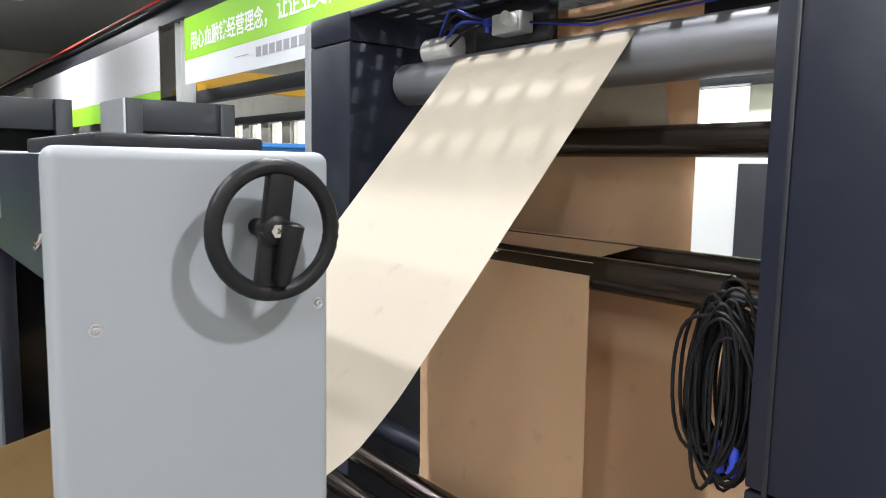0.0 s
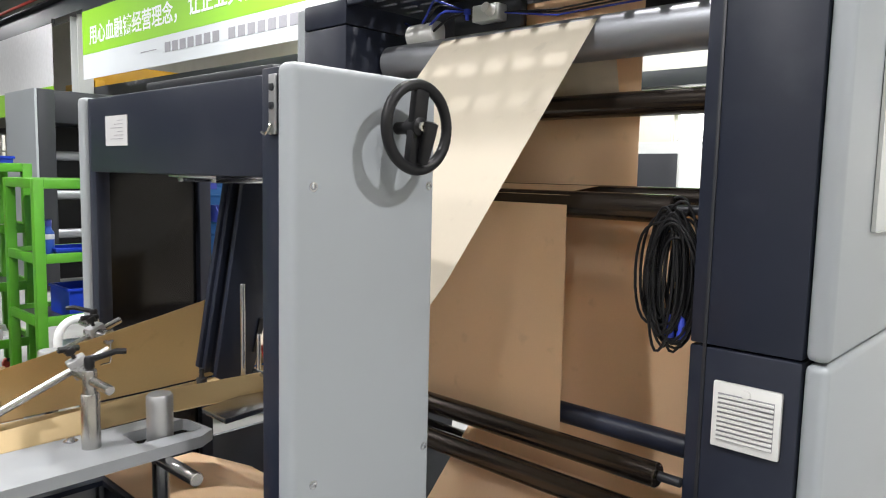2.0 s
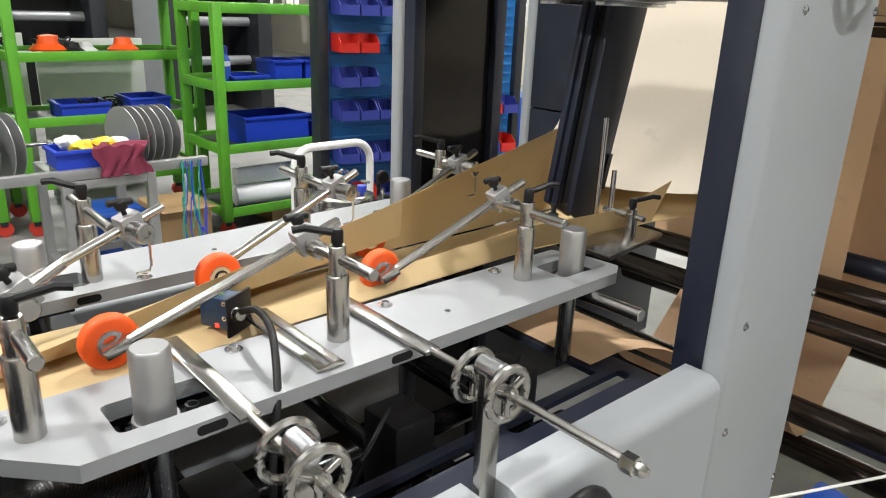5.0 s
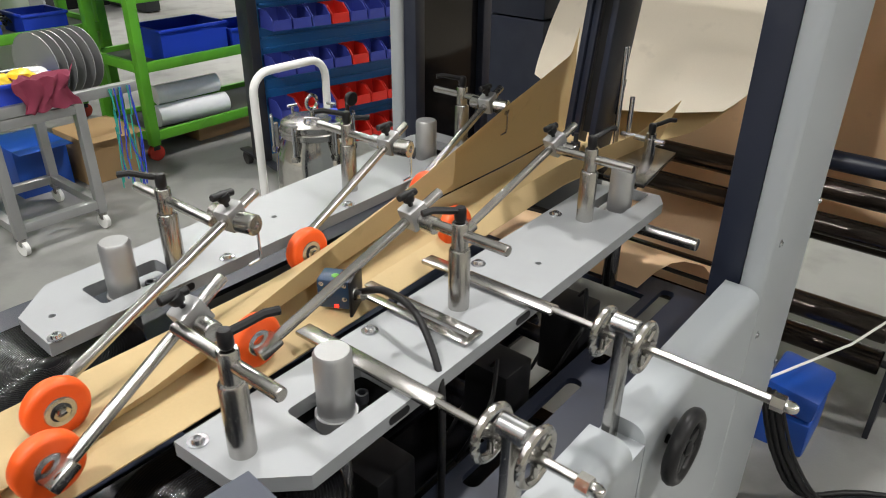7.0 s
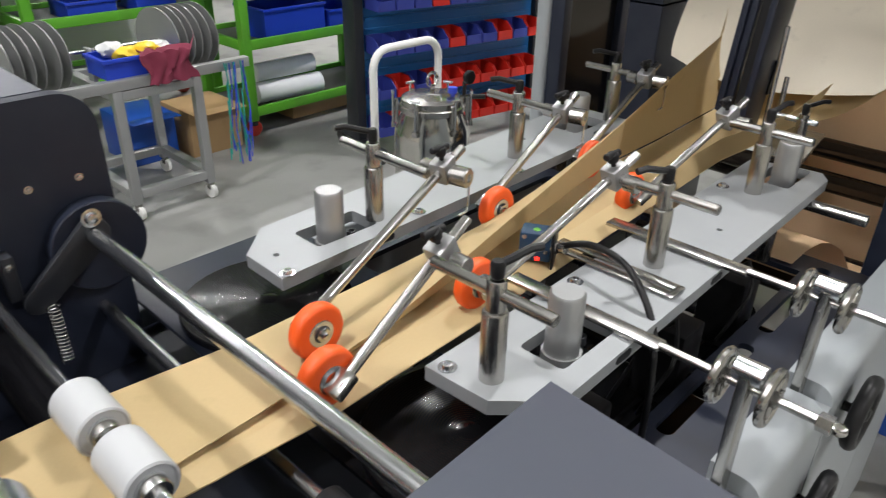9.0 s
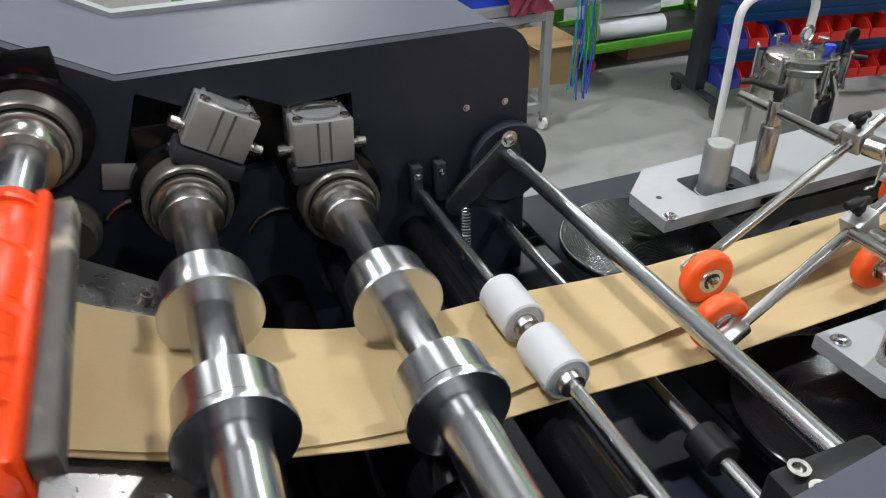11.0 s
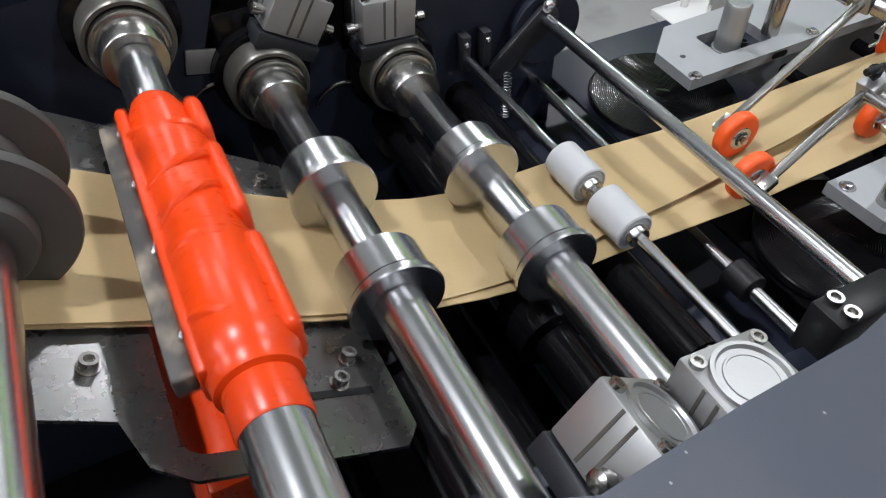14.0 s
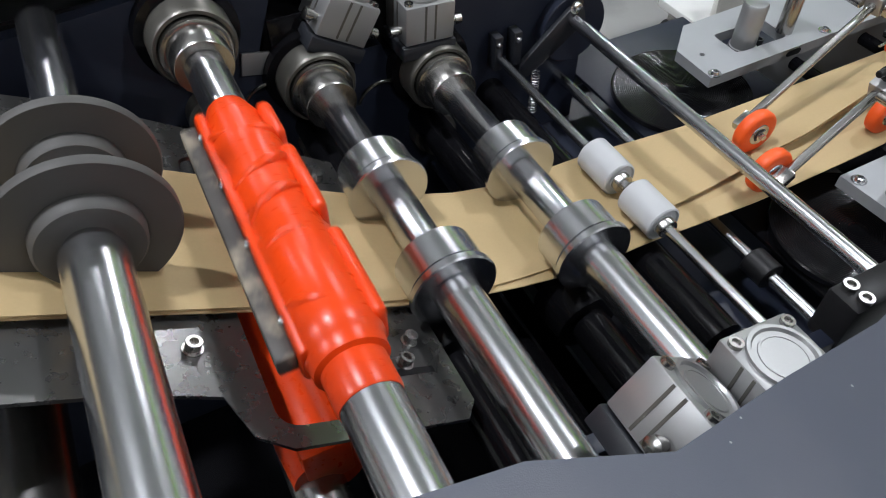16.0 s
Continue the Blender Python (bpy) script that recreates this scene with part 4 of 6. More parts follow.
        lathe((x, end - 0.017, 1.066), (0, -1, 0), [(0, 0.008), (0.008, 0.0085), (0.014, 0.005), (0.016, 0)], n, 14)
        part("end_nut", n, M_CHROME, a)
        for y in (0.082, 0.020):
            w = part("hand_wheel", tube_path([(x + 0.034 * math.cos(q), y, 1.066 + 0.034 * math.sin(q)) for q in np.linspace(0, 2 * math.pi, 33)[:-1]], 0.0062, None, 8, True), M_STEELB, a, "stainless hand wheel")
            s = bmesh.new()
            for q in (0.5, 0.5 + 2.094, 0.5 + 4.189):
                rod((x, y, 1.066), (x + 0.032 * math.cos(q), y, 1.066 + 0.032 * math.sin(q)), 0.0048, s, 10)
            lathe((x, y + 0.009, 1.066), (0, -1, 0), [(0, 0.011), (0.018, 0.011)], s, 16)
            part("spokes", s, M_STEELB, w)
        br = [(x - 0.016, 0.80), (x + 0.016, 0.80), (x + 0.016, 1.085)] + circle(x, 1.085, 0.016, 9, 0, 180) + [(x - 0.016, 1.085)]
        part("bracket", prism(br, "y", 0.044, 0.058, bev=0.0015), M_STEELB, a, "flat stainless bracket")
        part("bracket_boss", lathe((x, 0.07, 1.088), (0, -1, 0), [(0, 0.013), (0.002, 0.0155), (0.038, 0.0155), (0.04, 0.013)], seg=20), M_STEEL, a)


forming_tables()


def arm_unit(post, joint, wheel, side, lev=(1, 0), slope=1.0):
    """Post with a cross rod, a clamp and a slanting arm that presses an orange wheel on the paper."""
    px, py = post
    o = thing("press_arm", (px, py, ZP), "stainless post and slanting arm with an orange press wheel", "press arm", "press wheel arms")
    part("post", lathe((px, py, ZP), (0, 0, 1), [(0, 0.0165), (0.098, 0.0165), (0.101, 0.0145), (0.101, 0.0125), (0.142, 0.0125), (0.144, 0.011), (0.144, 0)], seg=26), M_STEELB, o)
    lever(Vector((px, py, ZP + 0.144)), lev, o)
    j, w = Vector(joint), Vector(wheel)
    zc = ZP + 0.124
    part("cross_rod", rod((px + 0.002, py - side * 0.085, zc), (px + 0.002, j.y - side * 0.012, zc), 0.0085), M_STEELB, o)
    wy = w.y
    # the arm runs from the clamp to the wheel's fork
    fork = Vector((w.x, wy - 0.024 * side, w.z))
    dirv = (fork - j).normalized()
    part("arm_rod", rod(j - dirv * 0.06, fork - dirv * 0.002, 0.0078), M_STEELB, o)
    jm = Matrix.Translation(j) @ turn_to(dirv)
    cb = part("clamp_block", box(-0.0155, 0.0155, -0.019, 0.019, -0.0175, 0.0175, 0.003, m=jm), M_ALUD, o)
    up = (jm.to_3x3() @ Vector((0, 1, 0)))
    if up.z < 0:
        up = -up
    part("clamp_collar", rod(j + Vector((0, -side * 0.045, -0.006)), j + Vector((0, -side * 0.02, -0.006)), 0.0135), M_STEELB, o)
    if side < 0:
        part("end_knob", lathe(j + Vector((0, -0.018, -0.004)), (0.25, -1, 0), [(0, 0.014), (0.002, 0.0165), (0.03, 0.0165), (0.032, 0.0145), (0.032, 0.007), (0.029, 0.006), (0.029, 0)], seg=22), M_STEELB, o, "turned steel clamp knob")
        part("hex_key", tube_path([j + Vector((0.012, -0.045, -0.006)), j + Vector((0.012, -0.045, -0.055)), j + Vector((0.008, -0.046, -0.062)), j + Vector((-0.012, -0.047, -0.063))], 0.0022, None, 6), M_STEEL, o, "bent hexagon key left in the clamp")
    kb = lathe(j + up * 0.018, up, [(0, 0.004), (0.01, 0.004), (0.011, 0.009), (0.02, 0.011), (0.024, 0.009), (0.025, 0)], seg=12)
    rod(j + up * 0.04 - Vector((0.019, 0, 0)), j + up * 0.04 + Vector((0.019, 0, 0)), 0.006, kb, 10)
    part("wing_knob", kb, M_BLACK, o)
    fb = box(-0.0135, 0.0135, -0.008, 0.008, -0.02, 0.016, 0.003, m=Matrix.Translation(fork) @ turn_to(dirv))
    part("fork_block", fb, M_STEELB, o)
    part("fork_screw", screw(fork + Vector((0, -0.008 * side, 0)), (0, -side, 0), 0.0062), M_CHROME, o)
    part("axle", rod(fork, w + Vector((0, 0.013 * side, 0)), 0.006), M_STEEL, o)
    if side < 0:
        part("axle_nut", lathe(w + Vector((0, -0.0125, 0)), (0, -1, 0), [(0, 0.0105), (0.0045, 0.0105), (0.005, 0.006), (0.010, 0.0055), (0.011, 0)], seg=6), M_CHROME, o)
        part("washer", lathe(w + Vector((0, -0.0112, 0)), (0, -1, 0), [(0, 0.0145), (0.0012, 0.0145), (0.0014, 0.011)], seg=24), M_CHAR, o)
    r, h = 0.0395, 0.0115
    t = part("press_wheel", lathe((0, -h, 0), (0, 1, 0), [(0, 0.024), (0.0, r - 0.006), (0.002, r - 0.002), (0.006, r), (2 * h - 0.006, r), (2 * h - 0.002, r - 0.002), (2 * h, r - 0.006), (2 * h, 0.024), (2 * h - 0.002, 0.023), (0.002, 0.023)], seg=36), M_ORANGE, None, "orange polyurethane tyre")
    t.parent = o
    t.location = w - Vector((px, py, ZP))
    hb = lathe((0, -h - 0.0016, 0), (0, 1, 0), [(0.0005, 0.0), (0.0005, 0.0075), (0.003, 0.008), (0.003, 0.0115), (0, 0.0125), (0, 0.0185), (0.0016, 0.0195), (2 * h + 0.0016, 0.0195), (2 * h + 0.0032, 0.0185), (2 * h + 0.0032, 0.0125), (2 * h, 0.0115), (2 * h, 0.008), (2 * h + 0.0027, 0.0075), (2 * h + 0.0027, 0)], seg=26)
    me = bpy.data.meshes.new("bearing_hub")
    bmesh.ops.recalc_face_normals(hb, faces=hb.faces)
    hb.to_mesh(me)
    hb.free()
    me.materials.append(M_STEEL)
    ho = new("bearing_hub", me)
    ho.parent = t
    WHEELS.append(t)
    return o


WHEELS = []
ZW = 1.083
arm_unit((-1.075, 0.288), (-1.045, 0.405, 1.182), (-1.236, 0.410, ZW), 1, (1, -0.3))
arm_unit((-0.672, 0.290), (-0.668, 0.383, 1.186), (-0.946, 0.430, ZW - 0.002), 1, (-0.5, 0.2))
arm_unit((-0.270, 0.298), (-0.256, 0.383, 1.190), (-0.481, 0.450, ZW - 0.008), 1, (1, -0.2))
arm_unit((-0.882, 0.727), (-0.856, 0.585, 1.190), (-1.187, 0.495, ZW), -1, (-0.7, 0.6))
arm_unit((-0.462, 0.745), (-0.450, 0.640, 1.184), (-0.724, 0.578, ZW - 0.003), -1, (-0.7, 0.6))
arm_unit((-0.092, 0.740), (-0.125, 0.640, 1.192), (-0.405, 0.590, ZW), -1, (-0.7, 0.6))


def sensor():
    s = thing("photo_sensor", (-0.79, 0.42, ZP), "dark blue photoelectric sensor with corrugated cable on a bracket", "sensor")
    m = Matrix.Translation((-0.778, 0.446, 1.080)) @ Matrix.Rotation(0.5, 4, "Z")
    part("housing", box(-0.02, 0.02, -0.026, 0.026, -0.025, 0.025, 0.004, m=m), mat("sensor_blue", (0.012, 0.04, 0.085), 0.4), s)
    for dy, dz in ((-0.018, 0.018), (0.018, 0.018), (-0.018, -0.006)):
        part("housing_screw", screw(m @ Vector((-0.02, dy, dz)), m.to_3x3() @ Vector((-1, 0, 0)), 0.0026), M_STEEL, s)
    part("lens", lathe(m @ Vector((-0.004, 0, 0.025)), (0, 0, 1), [(0, 0.006), (0.001, 0.006), (0.002, 0.003), (0.002, 0)], seg=12), M_GREEN, s)
    part("back_plate", box(-0.028, 0.03, -0.032, -0.027, -0.033, 0.03, 0.002, m=m), M_BLACK, s)
    part("indicator", box(-0.021, -0.0195, -0.008, -0.002, -0.022, -0.016, m=m), M_LED, s)
    part("mount_bar", box(-0.752, -0.735, 0.225, 0.44, ZP + 0.002, ZP + 0.006, 0.001), M_STEELB, s)
    part("mount_bar", box(-0.726, -0.709, 0.225, 0.44, ZP + 0.002, ZP + 0.006, 0.001), M_STEELB, s)
    part("bar_end", box(-0.752, -0.709, 0.215, 0.2245, ZP + 0.002, ZP + 0.006, 0.001), M_STEELB, s)
    fine = smooth_path([(-0.772, 0.412, 1.083), (-0.768, 0.35, 1.108), (-0.785, 0.275, 1.105), (-0.815, 0.21, 1.055), (-0.838, 0.185, 0.98), (-0.845, 0.18, 0.87)], 150)
    part("cable", tube_path(fine, lambda i: 0.0058 if i % 2 else 0.0050, None, 10), M_BLACK, s)
    part("cable_gland", lathe((-0.773, 0.422, 1.080), (0, -1, 0.2), [(0, 0.01), (0.014, 0.01), (0.016, 0.008), (0.03, 0.008)], seg=12), M_STEELB, s)


sensor()


# ---------------------------------------------------------------- folded paper tube
YT0, YT1 = 0.388, 0.560


def tube():
    o = thing("paper_tube", (-0.9, 0.47, 1.05), "flat folded kraft paper tube running along the forming table", "paper")
    # lower layer from the former to the first cylinders, then climbing the inclined feed
    base = [(0.30, 1.045), (0.0, 1.040), (-1.25, 1.036), (-1.46, 1.053), (-1.61, 1.053), (-1.70, 1.072), (-1.825, 1.107), (-1.92, 1.152), (-2.13, 1.265), (-2.75, 1.60)]
    def low(u, v):
        x = lerp(0.30, -2.75, u)
        z = float(np.interp(-x, [-b[0] for b in base], [b[1] for b in base]))
        y0 = float(np.interp(x, [-2.2, -1.7, -1.4, -1.0, -0.1, 0.3], [0.40, 0.392, 0.390, 0.398, 0.440, 0.40]))
        y1 = float(np.interp(x, [-2.2, -1.7, -1.4, -1.0, -0.1, 0.3], [0.66, 0.60, 0.598, 0.597, 0.605, 0.62]))
        return Vector((x, lerp(y0, y1, v), z))
    part("bottom_panel", surface(low, 90, 4), M_TUBE, o)
    # far flap that leans over more and more
    xs = [0.30, 0.17, -0.10, -0.42, -0.60, -0.80, -0.95, -1.085, -1.16, -1.32, -1.40, -1.60, -1.75]
    ty = [0.66, 0.605, 0.585, 0.545, 0.523, 0.50, 0.482, 0.466, 0.464, 0.443, 0.434, 0.41, 0.40]
    lift = [0.250, 0.212, 0.164, 0.113, 0.089, 0.063, 0.042, 0.025, 0.018, 0.0105, 0.0085, 0.0065, 0.0065]
    def flap(u, v):
        x = lerp(0.30, -2.70, u)
        i = -x
        Y = float(np.interp(i, [-a for a in xs], ty))
        b = low((0.30 - x) / 3.05, 1.0)
        Z = b.z + float(np.interp(i, [-a for a in xs], lift))
        bulge = 0.018 * math.sin(math.pi * v) * min(1, max(0, (x + 1.0) / 0.6))
        return Vector((x, lerp(b.y, Y, v) + bulge, lerp(b.z + 0.0045, Z, v) - 0.003 * math.sin(math.pi * v) * min(1, max(0, (-0.8 - x) / 0.2))))
    part("far_flap", surface(flap, 130, 8), M_TUBE, o)
    def rim(u, v):
        x = lerp(-0.35, -1.38, u)
        e = flap((0.30 - x) / 3.0, 1.0)
        h = (e.z - low((0.30 - x) / 3.05, 0.5).z) * 0.62
        return Vector((x, e.y + 0.006 * v, e.z - h * v))
    part("folded_rim", surface(rim, 50, 2), M_TUBE, o)
    ny = [0.36, 0.40, 0.445, 0.46, 0.458, 0.452, 0.448, 0.445, 0.44, 0.425, 0.42, 0.41, 0.41]
    rise = [0.112, 0.055, 0.052, 0.03, 0.022, 0.014, 0.011, 0.009, 0.007, 0.0045, 0.0035, 0.003, 0.003]
    def nflap(u, v):
        x = lerp(0.30, -2.70, u)
        i = -x
        Y = float(np.interp(i, [-a for a in xs], ny))
        b = low((0.30 - x) / 3.05, 0.0)
        Z = b.z + float(np.interp(i, [-a for a in xs], rise))
        return Vector((x, lerp(b.y, Y, v), lerp(b.z + 0.0015, Z, v) + 0.002 * math.sin(math.pi * v) * min(1, max(0, (x + 1.0) / 0.4))))
    part("near_flap", surface(nflap, 130, 6), M_TUBE, o)
    # bottom sheet of the curl below the web
    def curl(u, v):
        a = low(0.0, v)
        return Vector((lerp(0.30, 0.42, u), lerp(a.y, lerp(0.26, 0.82, v), u), lerp(a.z, 1.145, u) - 0.02 * math.sin(math.pi * u)))
    part("lower_curl", surface(curl, 10, 8), M_TUBE, o)


tube()


# ---------------------------------------------------------------- cylinder unit
AX_R, AX_L, AX_O, AX_DISC = (-1.607, 1.112), (-1.825, 1.164), (-1.996, 1.288), (-2.178, 1.348)
SPIN = []


def spun(name, ax, label, category):
    o = thing(name, (ax[0], 0.48, ax[1]), label, category)
    SPIN.append((o, ax))
    return o


def cylinders():
    for ax, s in ((AX_R, 0), (AX_L, 1)):
        o = spun("ring_shaft", ax, "polished steel shaft with two flanged pressing rings", "shaft")
        L0, L1 = 0.03, 0.90
        part("shaft", lathe((ax[0], L0, ax[1]), (0, 1, 0), [(0, 0.030), (0.33, 0.030), (0.332, 0.0275), (0.55, 0.0275), (0.552, 0.0265), (0.87, 0.0265)], seg=36), M_STEEL, o)
        for y in (0.392, 0.588):
            part("ring", lathe((ax[0], y - 0.028, ax[1]), (0, 1, 0), [(0, 0.027), (0, 0.057), (0.002, 0.059), (0.010, 0.059), (0.011, 0.050), (0.015, 0.050), (0.016, 0.0545), (0.062, 0.0545), (0.064, 0.0525), (0.064, 0.027)], seg=44), M_STEEL, o, "flanged steel ring")
            part("set_screw", lathe((ax[0] + 0.030, y - 0.016, ax[1] + 0.0375), (0.62, 0, 0.78), [(0, 0.0055), (0.0025, 0.0055), (0.0025, 0.003), (0.0, 0.0028)], seg=10), M_BLACK, o)
        u = thing("lower_ring_shaft", (ax[0], 0.5, ax[1] - 0.11), "dark steel counter shaft under the paper", "shaft")
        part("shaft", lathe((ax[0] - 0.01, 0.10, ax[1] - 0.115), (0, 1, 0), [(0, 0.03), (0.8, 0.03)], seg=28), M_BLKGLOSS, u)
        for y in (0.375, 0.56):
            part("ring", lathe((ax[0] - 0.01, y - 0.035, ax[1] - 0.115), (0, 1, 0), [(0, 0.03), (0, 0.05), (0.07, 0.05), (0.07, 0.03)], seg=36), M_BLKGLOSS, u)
    # orange rotary body with a rubber bar
    o = spun("orange_rotor", AX_O, "glossy orange rotating cylinder with a bolted dark rubber bar", "rotor")
    x, z = AX_O
    part("shaft", lathe((x, 0.02, z), (0, 1, 0), [(0, 0.031), (0.2, 0.031), (0.2, 0.028), (0.76, 0.028), (0.76, 0.02), (0.87, 0.02)], seg=32), M_STEEL, o)
    part("body", lathe((x, 0.20, z), (0, 1, 0), [(0.000, 0.0269), (0.000, 0.0316), (0.004, 0.0332), (0.042, 0.0332), (0.045, 0.0386), (0.062, 0.0402), (0.066, 0.0432), (0.090, 0.0441), (0.210, 0.0441), (0.215, 0.0409), (0.340, 0.0402), (0.360, 0.0432), (0.385, 0.0425), (0.410, 0.0371), (0.430, 0.0379), (0.455, 0.0316), (0.485, 0.0235), (0.490, 0.0220)], seg=44), M_DRUM, o)
    part("bar_seat", box(x - 0.025, x + 0.025, 0.262, 0.655, z + 0.030, z + 0.044, 0.006), M_DRUM, o)
    for ya, yb in ((0.27, 0.40), (0.43, 0.55), (0.57, 0.64)):
        part("counter_lobe", box(x - 0.029, x + 0.029, ya, yb, z - 0.050, z - 0.030, 0.010, seg=3), M_DRUM, o)
    for k in range(5):
        y = 0.30 + 0.075 * k
        part("cast_rib", tube_path([(x + 0.0385 * math.cos(q), y + 0.022 * math.sin(q + 1.3 * k), z + 0.0385 * math.sin(q)) for q in np.linspace(0, 2 * math.pi, 33)[:-1]], lambda i: 0.0065 + 0.0025 * math.sin(i * 0.59 + k), None, 8, True), M_DRUM, o)
    part("rubber_bar", box(x - 0.0125, x + 0.0125, 0.272, 0.645, z + 0.0445, z + 0.065, 0.003), M_KNIFE, o, "worn dark rubber bar")
    for y in (0.31, 0.42, 0.52, 0.61):
        part("bar_screw", screw((x + 0.018, y, z + 0.044), (0, 0, 1), 0.005), M_STEEL, o)
    # shaft with two big discs
    d = spun("disc_shaft", AX_DISC, "polished steel shaft with two large dark discs", "shaft")
    x, z = AX_DISC
    part("shaft", lathe((x, 0.0, z), (0, 1, 0), [(0, 0.032), (0.43, 0.032), (0.43, 0.026), (0.90, 0.026)], seg=36), M_STEEL, d)
    for y in (0.46, 0.56):
        part("disc", lathe((x, y, z), (0, 1, 0), [(-0.016, 0.033), (-0.018, 0.036), (-0.018, 0.050), (-0.014, 0.053), (0, 0.054), (0, 0.088), (0.003, 0.090), (0.011, 0.090), (0.013, 0.088), (0.013, 0.04), (0.03, 0.038), (0.03, 0.026)], seg=64), M_DISC, d)
    # white nylon rollers on a thin shaft
    w = spun("nylon_rollers", (-1.464, 1.0865), "two white nylon rollers on a thin steel shaft", "roller")
    x, z = -1.464, 1.0865
    part("shaft", rod((x, 0.12, z), (x, 0.895, z), 0.0085), M_STEEL, w)
    for y0, y1 in ((0.388, 0.463), (0.497, 0.572)):
        part("roller", lathe((x, y0, z), (0, 1, 0), [(0, 0.017), (0.003, 0.017), (0.003, 0.025), (0, 0.027), (0.002, 0.0295), (y1 - y0 - 0.002, 0.0295), (y1 - y0, 0.027), (y1 - y0 - 0.003, 0.025), (y1 - y0 - 0.003, 0.017), (y1 - y0, 0.017)], seg=36), M_WROLL, w, "white nylon roller")
        part("collar", lathe((x, y0 - 0.012, z), (0, 1, 0), [(0, 0.0086), (0, 0.015), (0.002, 0.016), (y1 - y0 + 0.022, 0.016), (y1 - y0 + 0.024, 0.0086)], seg=22), M_STEELB, w)
    # long tie bars
    t = thing("tie_bar", (-1.311, 0.5, 1.12), "long polished steel tie bar on pivoting arms", "bar")
    part("bar", rod((-1.311, 0.165, 1.131), (-1.311, 0.895, 1.131), 0.0128), M_STEEL, t)
    part("arm", prism(circle(-1.311, 1.131, 0.026, 12, -60, 120) + circle(-1.405, 1.055, 0.02, 12, 120, 300), "y", 0.862, 0.874, bev=0.002), M_CHAR, t)
    part("arm_screw", screw((-1.31, 0.861, 1.16), (0, -1, 0), 0.01), M_STEEL, t)
    part("round_plate", lathe((-1.30, 0.874, 1.105), (0, 1, 0), [(0, 0.07), (0.002, 0.072), (0.024, 0.072)], seg=36), M_NAVY, t)
    sp = bmesh.new()
    tube_path([(-1.392 + 0.0085 * math.cos(i * 0.9), 0.855 + 0.0085 * math.sin(i * 0.9), 1.045 - i * 0.00088) for i in range(110)], 0.0016, sp, 6)
    part("spring", sp, M_STEEL, t)
    part("near_bracket", box(-1.405, -1.285, 0.115, 0.165, 1.07, 1.155, 0.008), M_BLACK, t)
    for y in (0.128, 0.152):
        part("bracket_screw", lathe((-1.381, y, 1.1555), (0, 0, 1), [(0, 0.01), (0.006, 0.01), (0.006, 0.006), (0.001, 0.005), (0.001, 0)], seg=14), M_STEELB, t)
    t2 = thing("tie_bar", (-1.308, 0.5, 1.0), "thin polished steel tie bar under the paper", "bar")
    part("bar", rod((-1.308, 0.15, 0.988), (-1.308, 0.90, 0.988), 0.0105), M_STEEL, t2)
    part("clamp_ring", rod((-1.308, 0.285, 0.988), (-1.308, 0.33, 0.988), 0.024), M_BLACK, t2)
    part("clamp_ring", rod((-1.308, 0.60, 0.988), (-1.308, 0.63, 0.988), 0.02), M_BLACK, t2)
    t3 = thing("drive_roller", (-1.45, 0.5, 0.95), "black rubber roller below the paper", "roller")
    part("journal", rod((-1.47, 0.146, 1.00), (-1.47, 0.219, 1.00), 0.015), M_STEELB, t3)
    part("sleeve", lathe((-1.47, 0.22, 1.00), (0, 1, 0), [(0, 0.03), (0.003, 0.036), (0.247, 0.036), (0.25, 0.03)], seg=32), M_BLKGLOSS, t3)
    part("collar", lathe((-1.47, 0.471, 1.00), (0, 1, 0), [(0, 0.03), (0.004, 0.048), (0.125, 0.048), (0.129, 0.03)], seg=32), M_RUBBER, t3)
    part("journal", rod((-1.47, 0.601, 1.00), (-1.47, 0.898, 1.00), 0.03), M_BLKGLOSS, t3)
    # slotted guide for the nylon roller shaft on the side frame
    g = thing("shaft_guide", (-1.45, 0.88, 1.07), "small black slotted guide blocks for the roller shaft", "guide")
    for x in (-1.478, -1.437):
        part("guide_block", box(x, x + 0.017, 0.868, 0.896, 1.065, 1.135, 0.002), M_CHAR, g)
        part("guide_screw", screw((x + 0.0085, 0.868, 1.12), (0, -1, 0), 0.0045), M_STEEL, g)


cylinders()


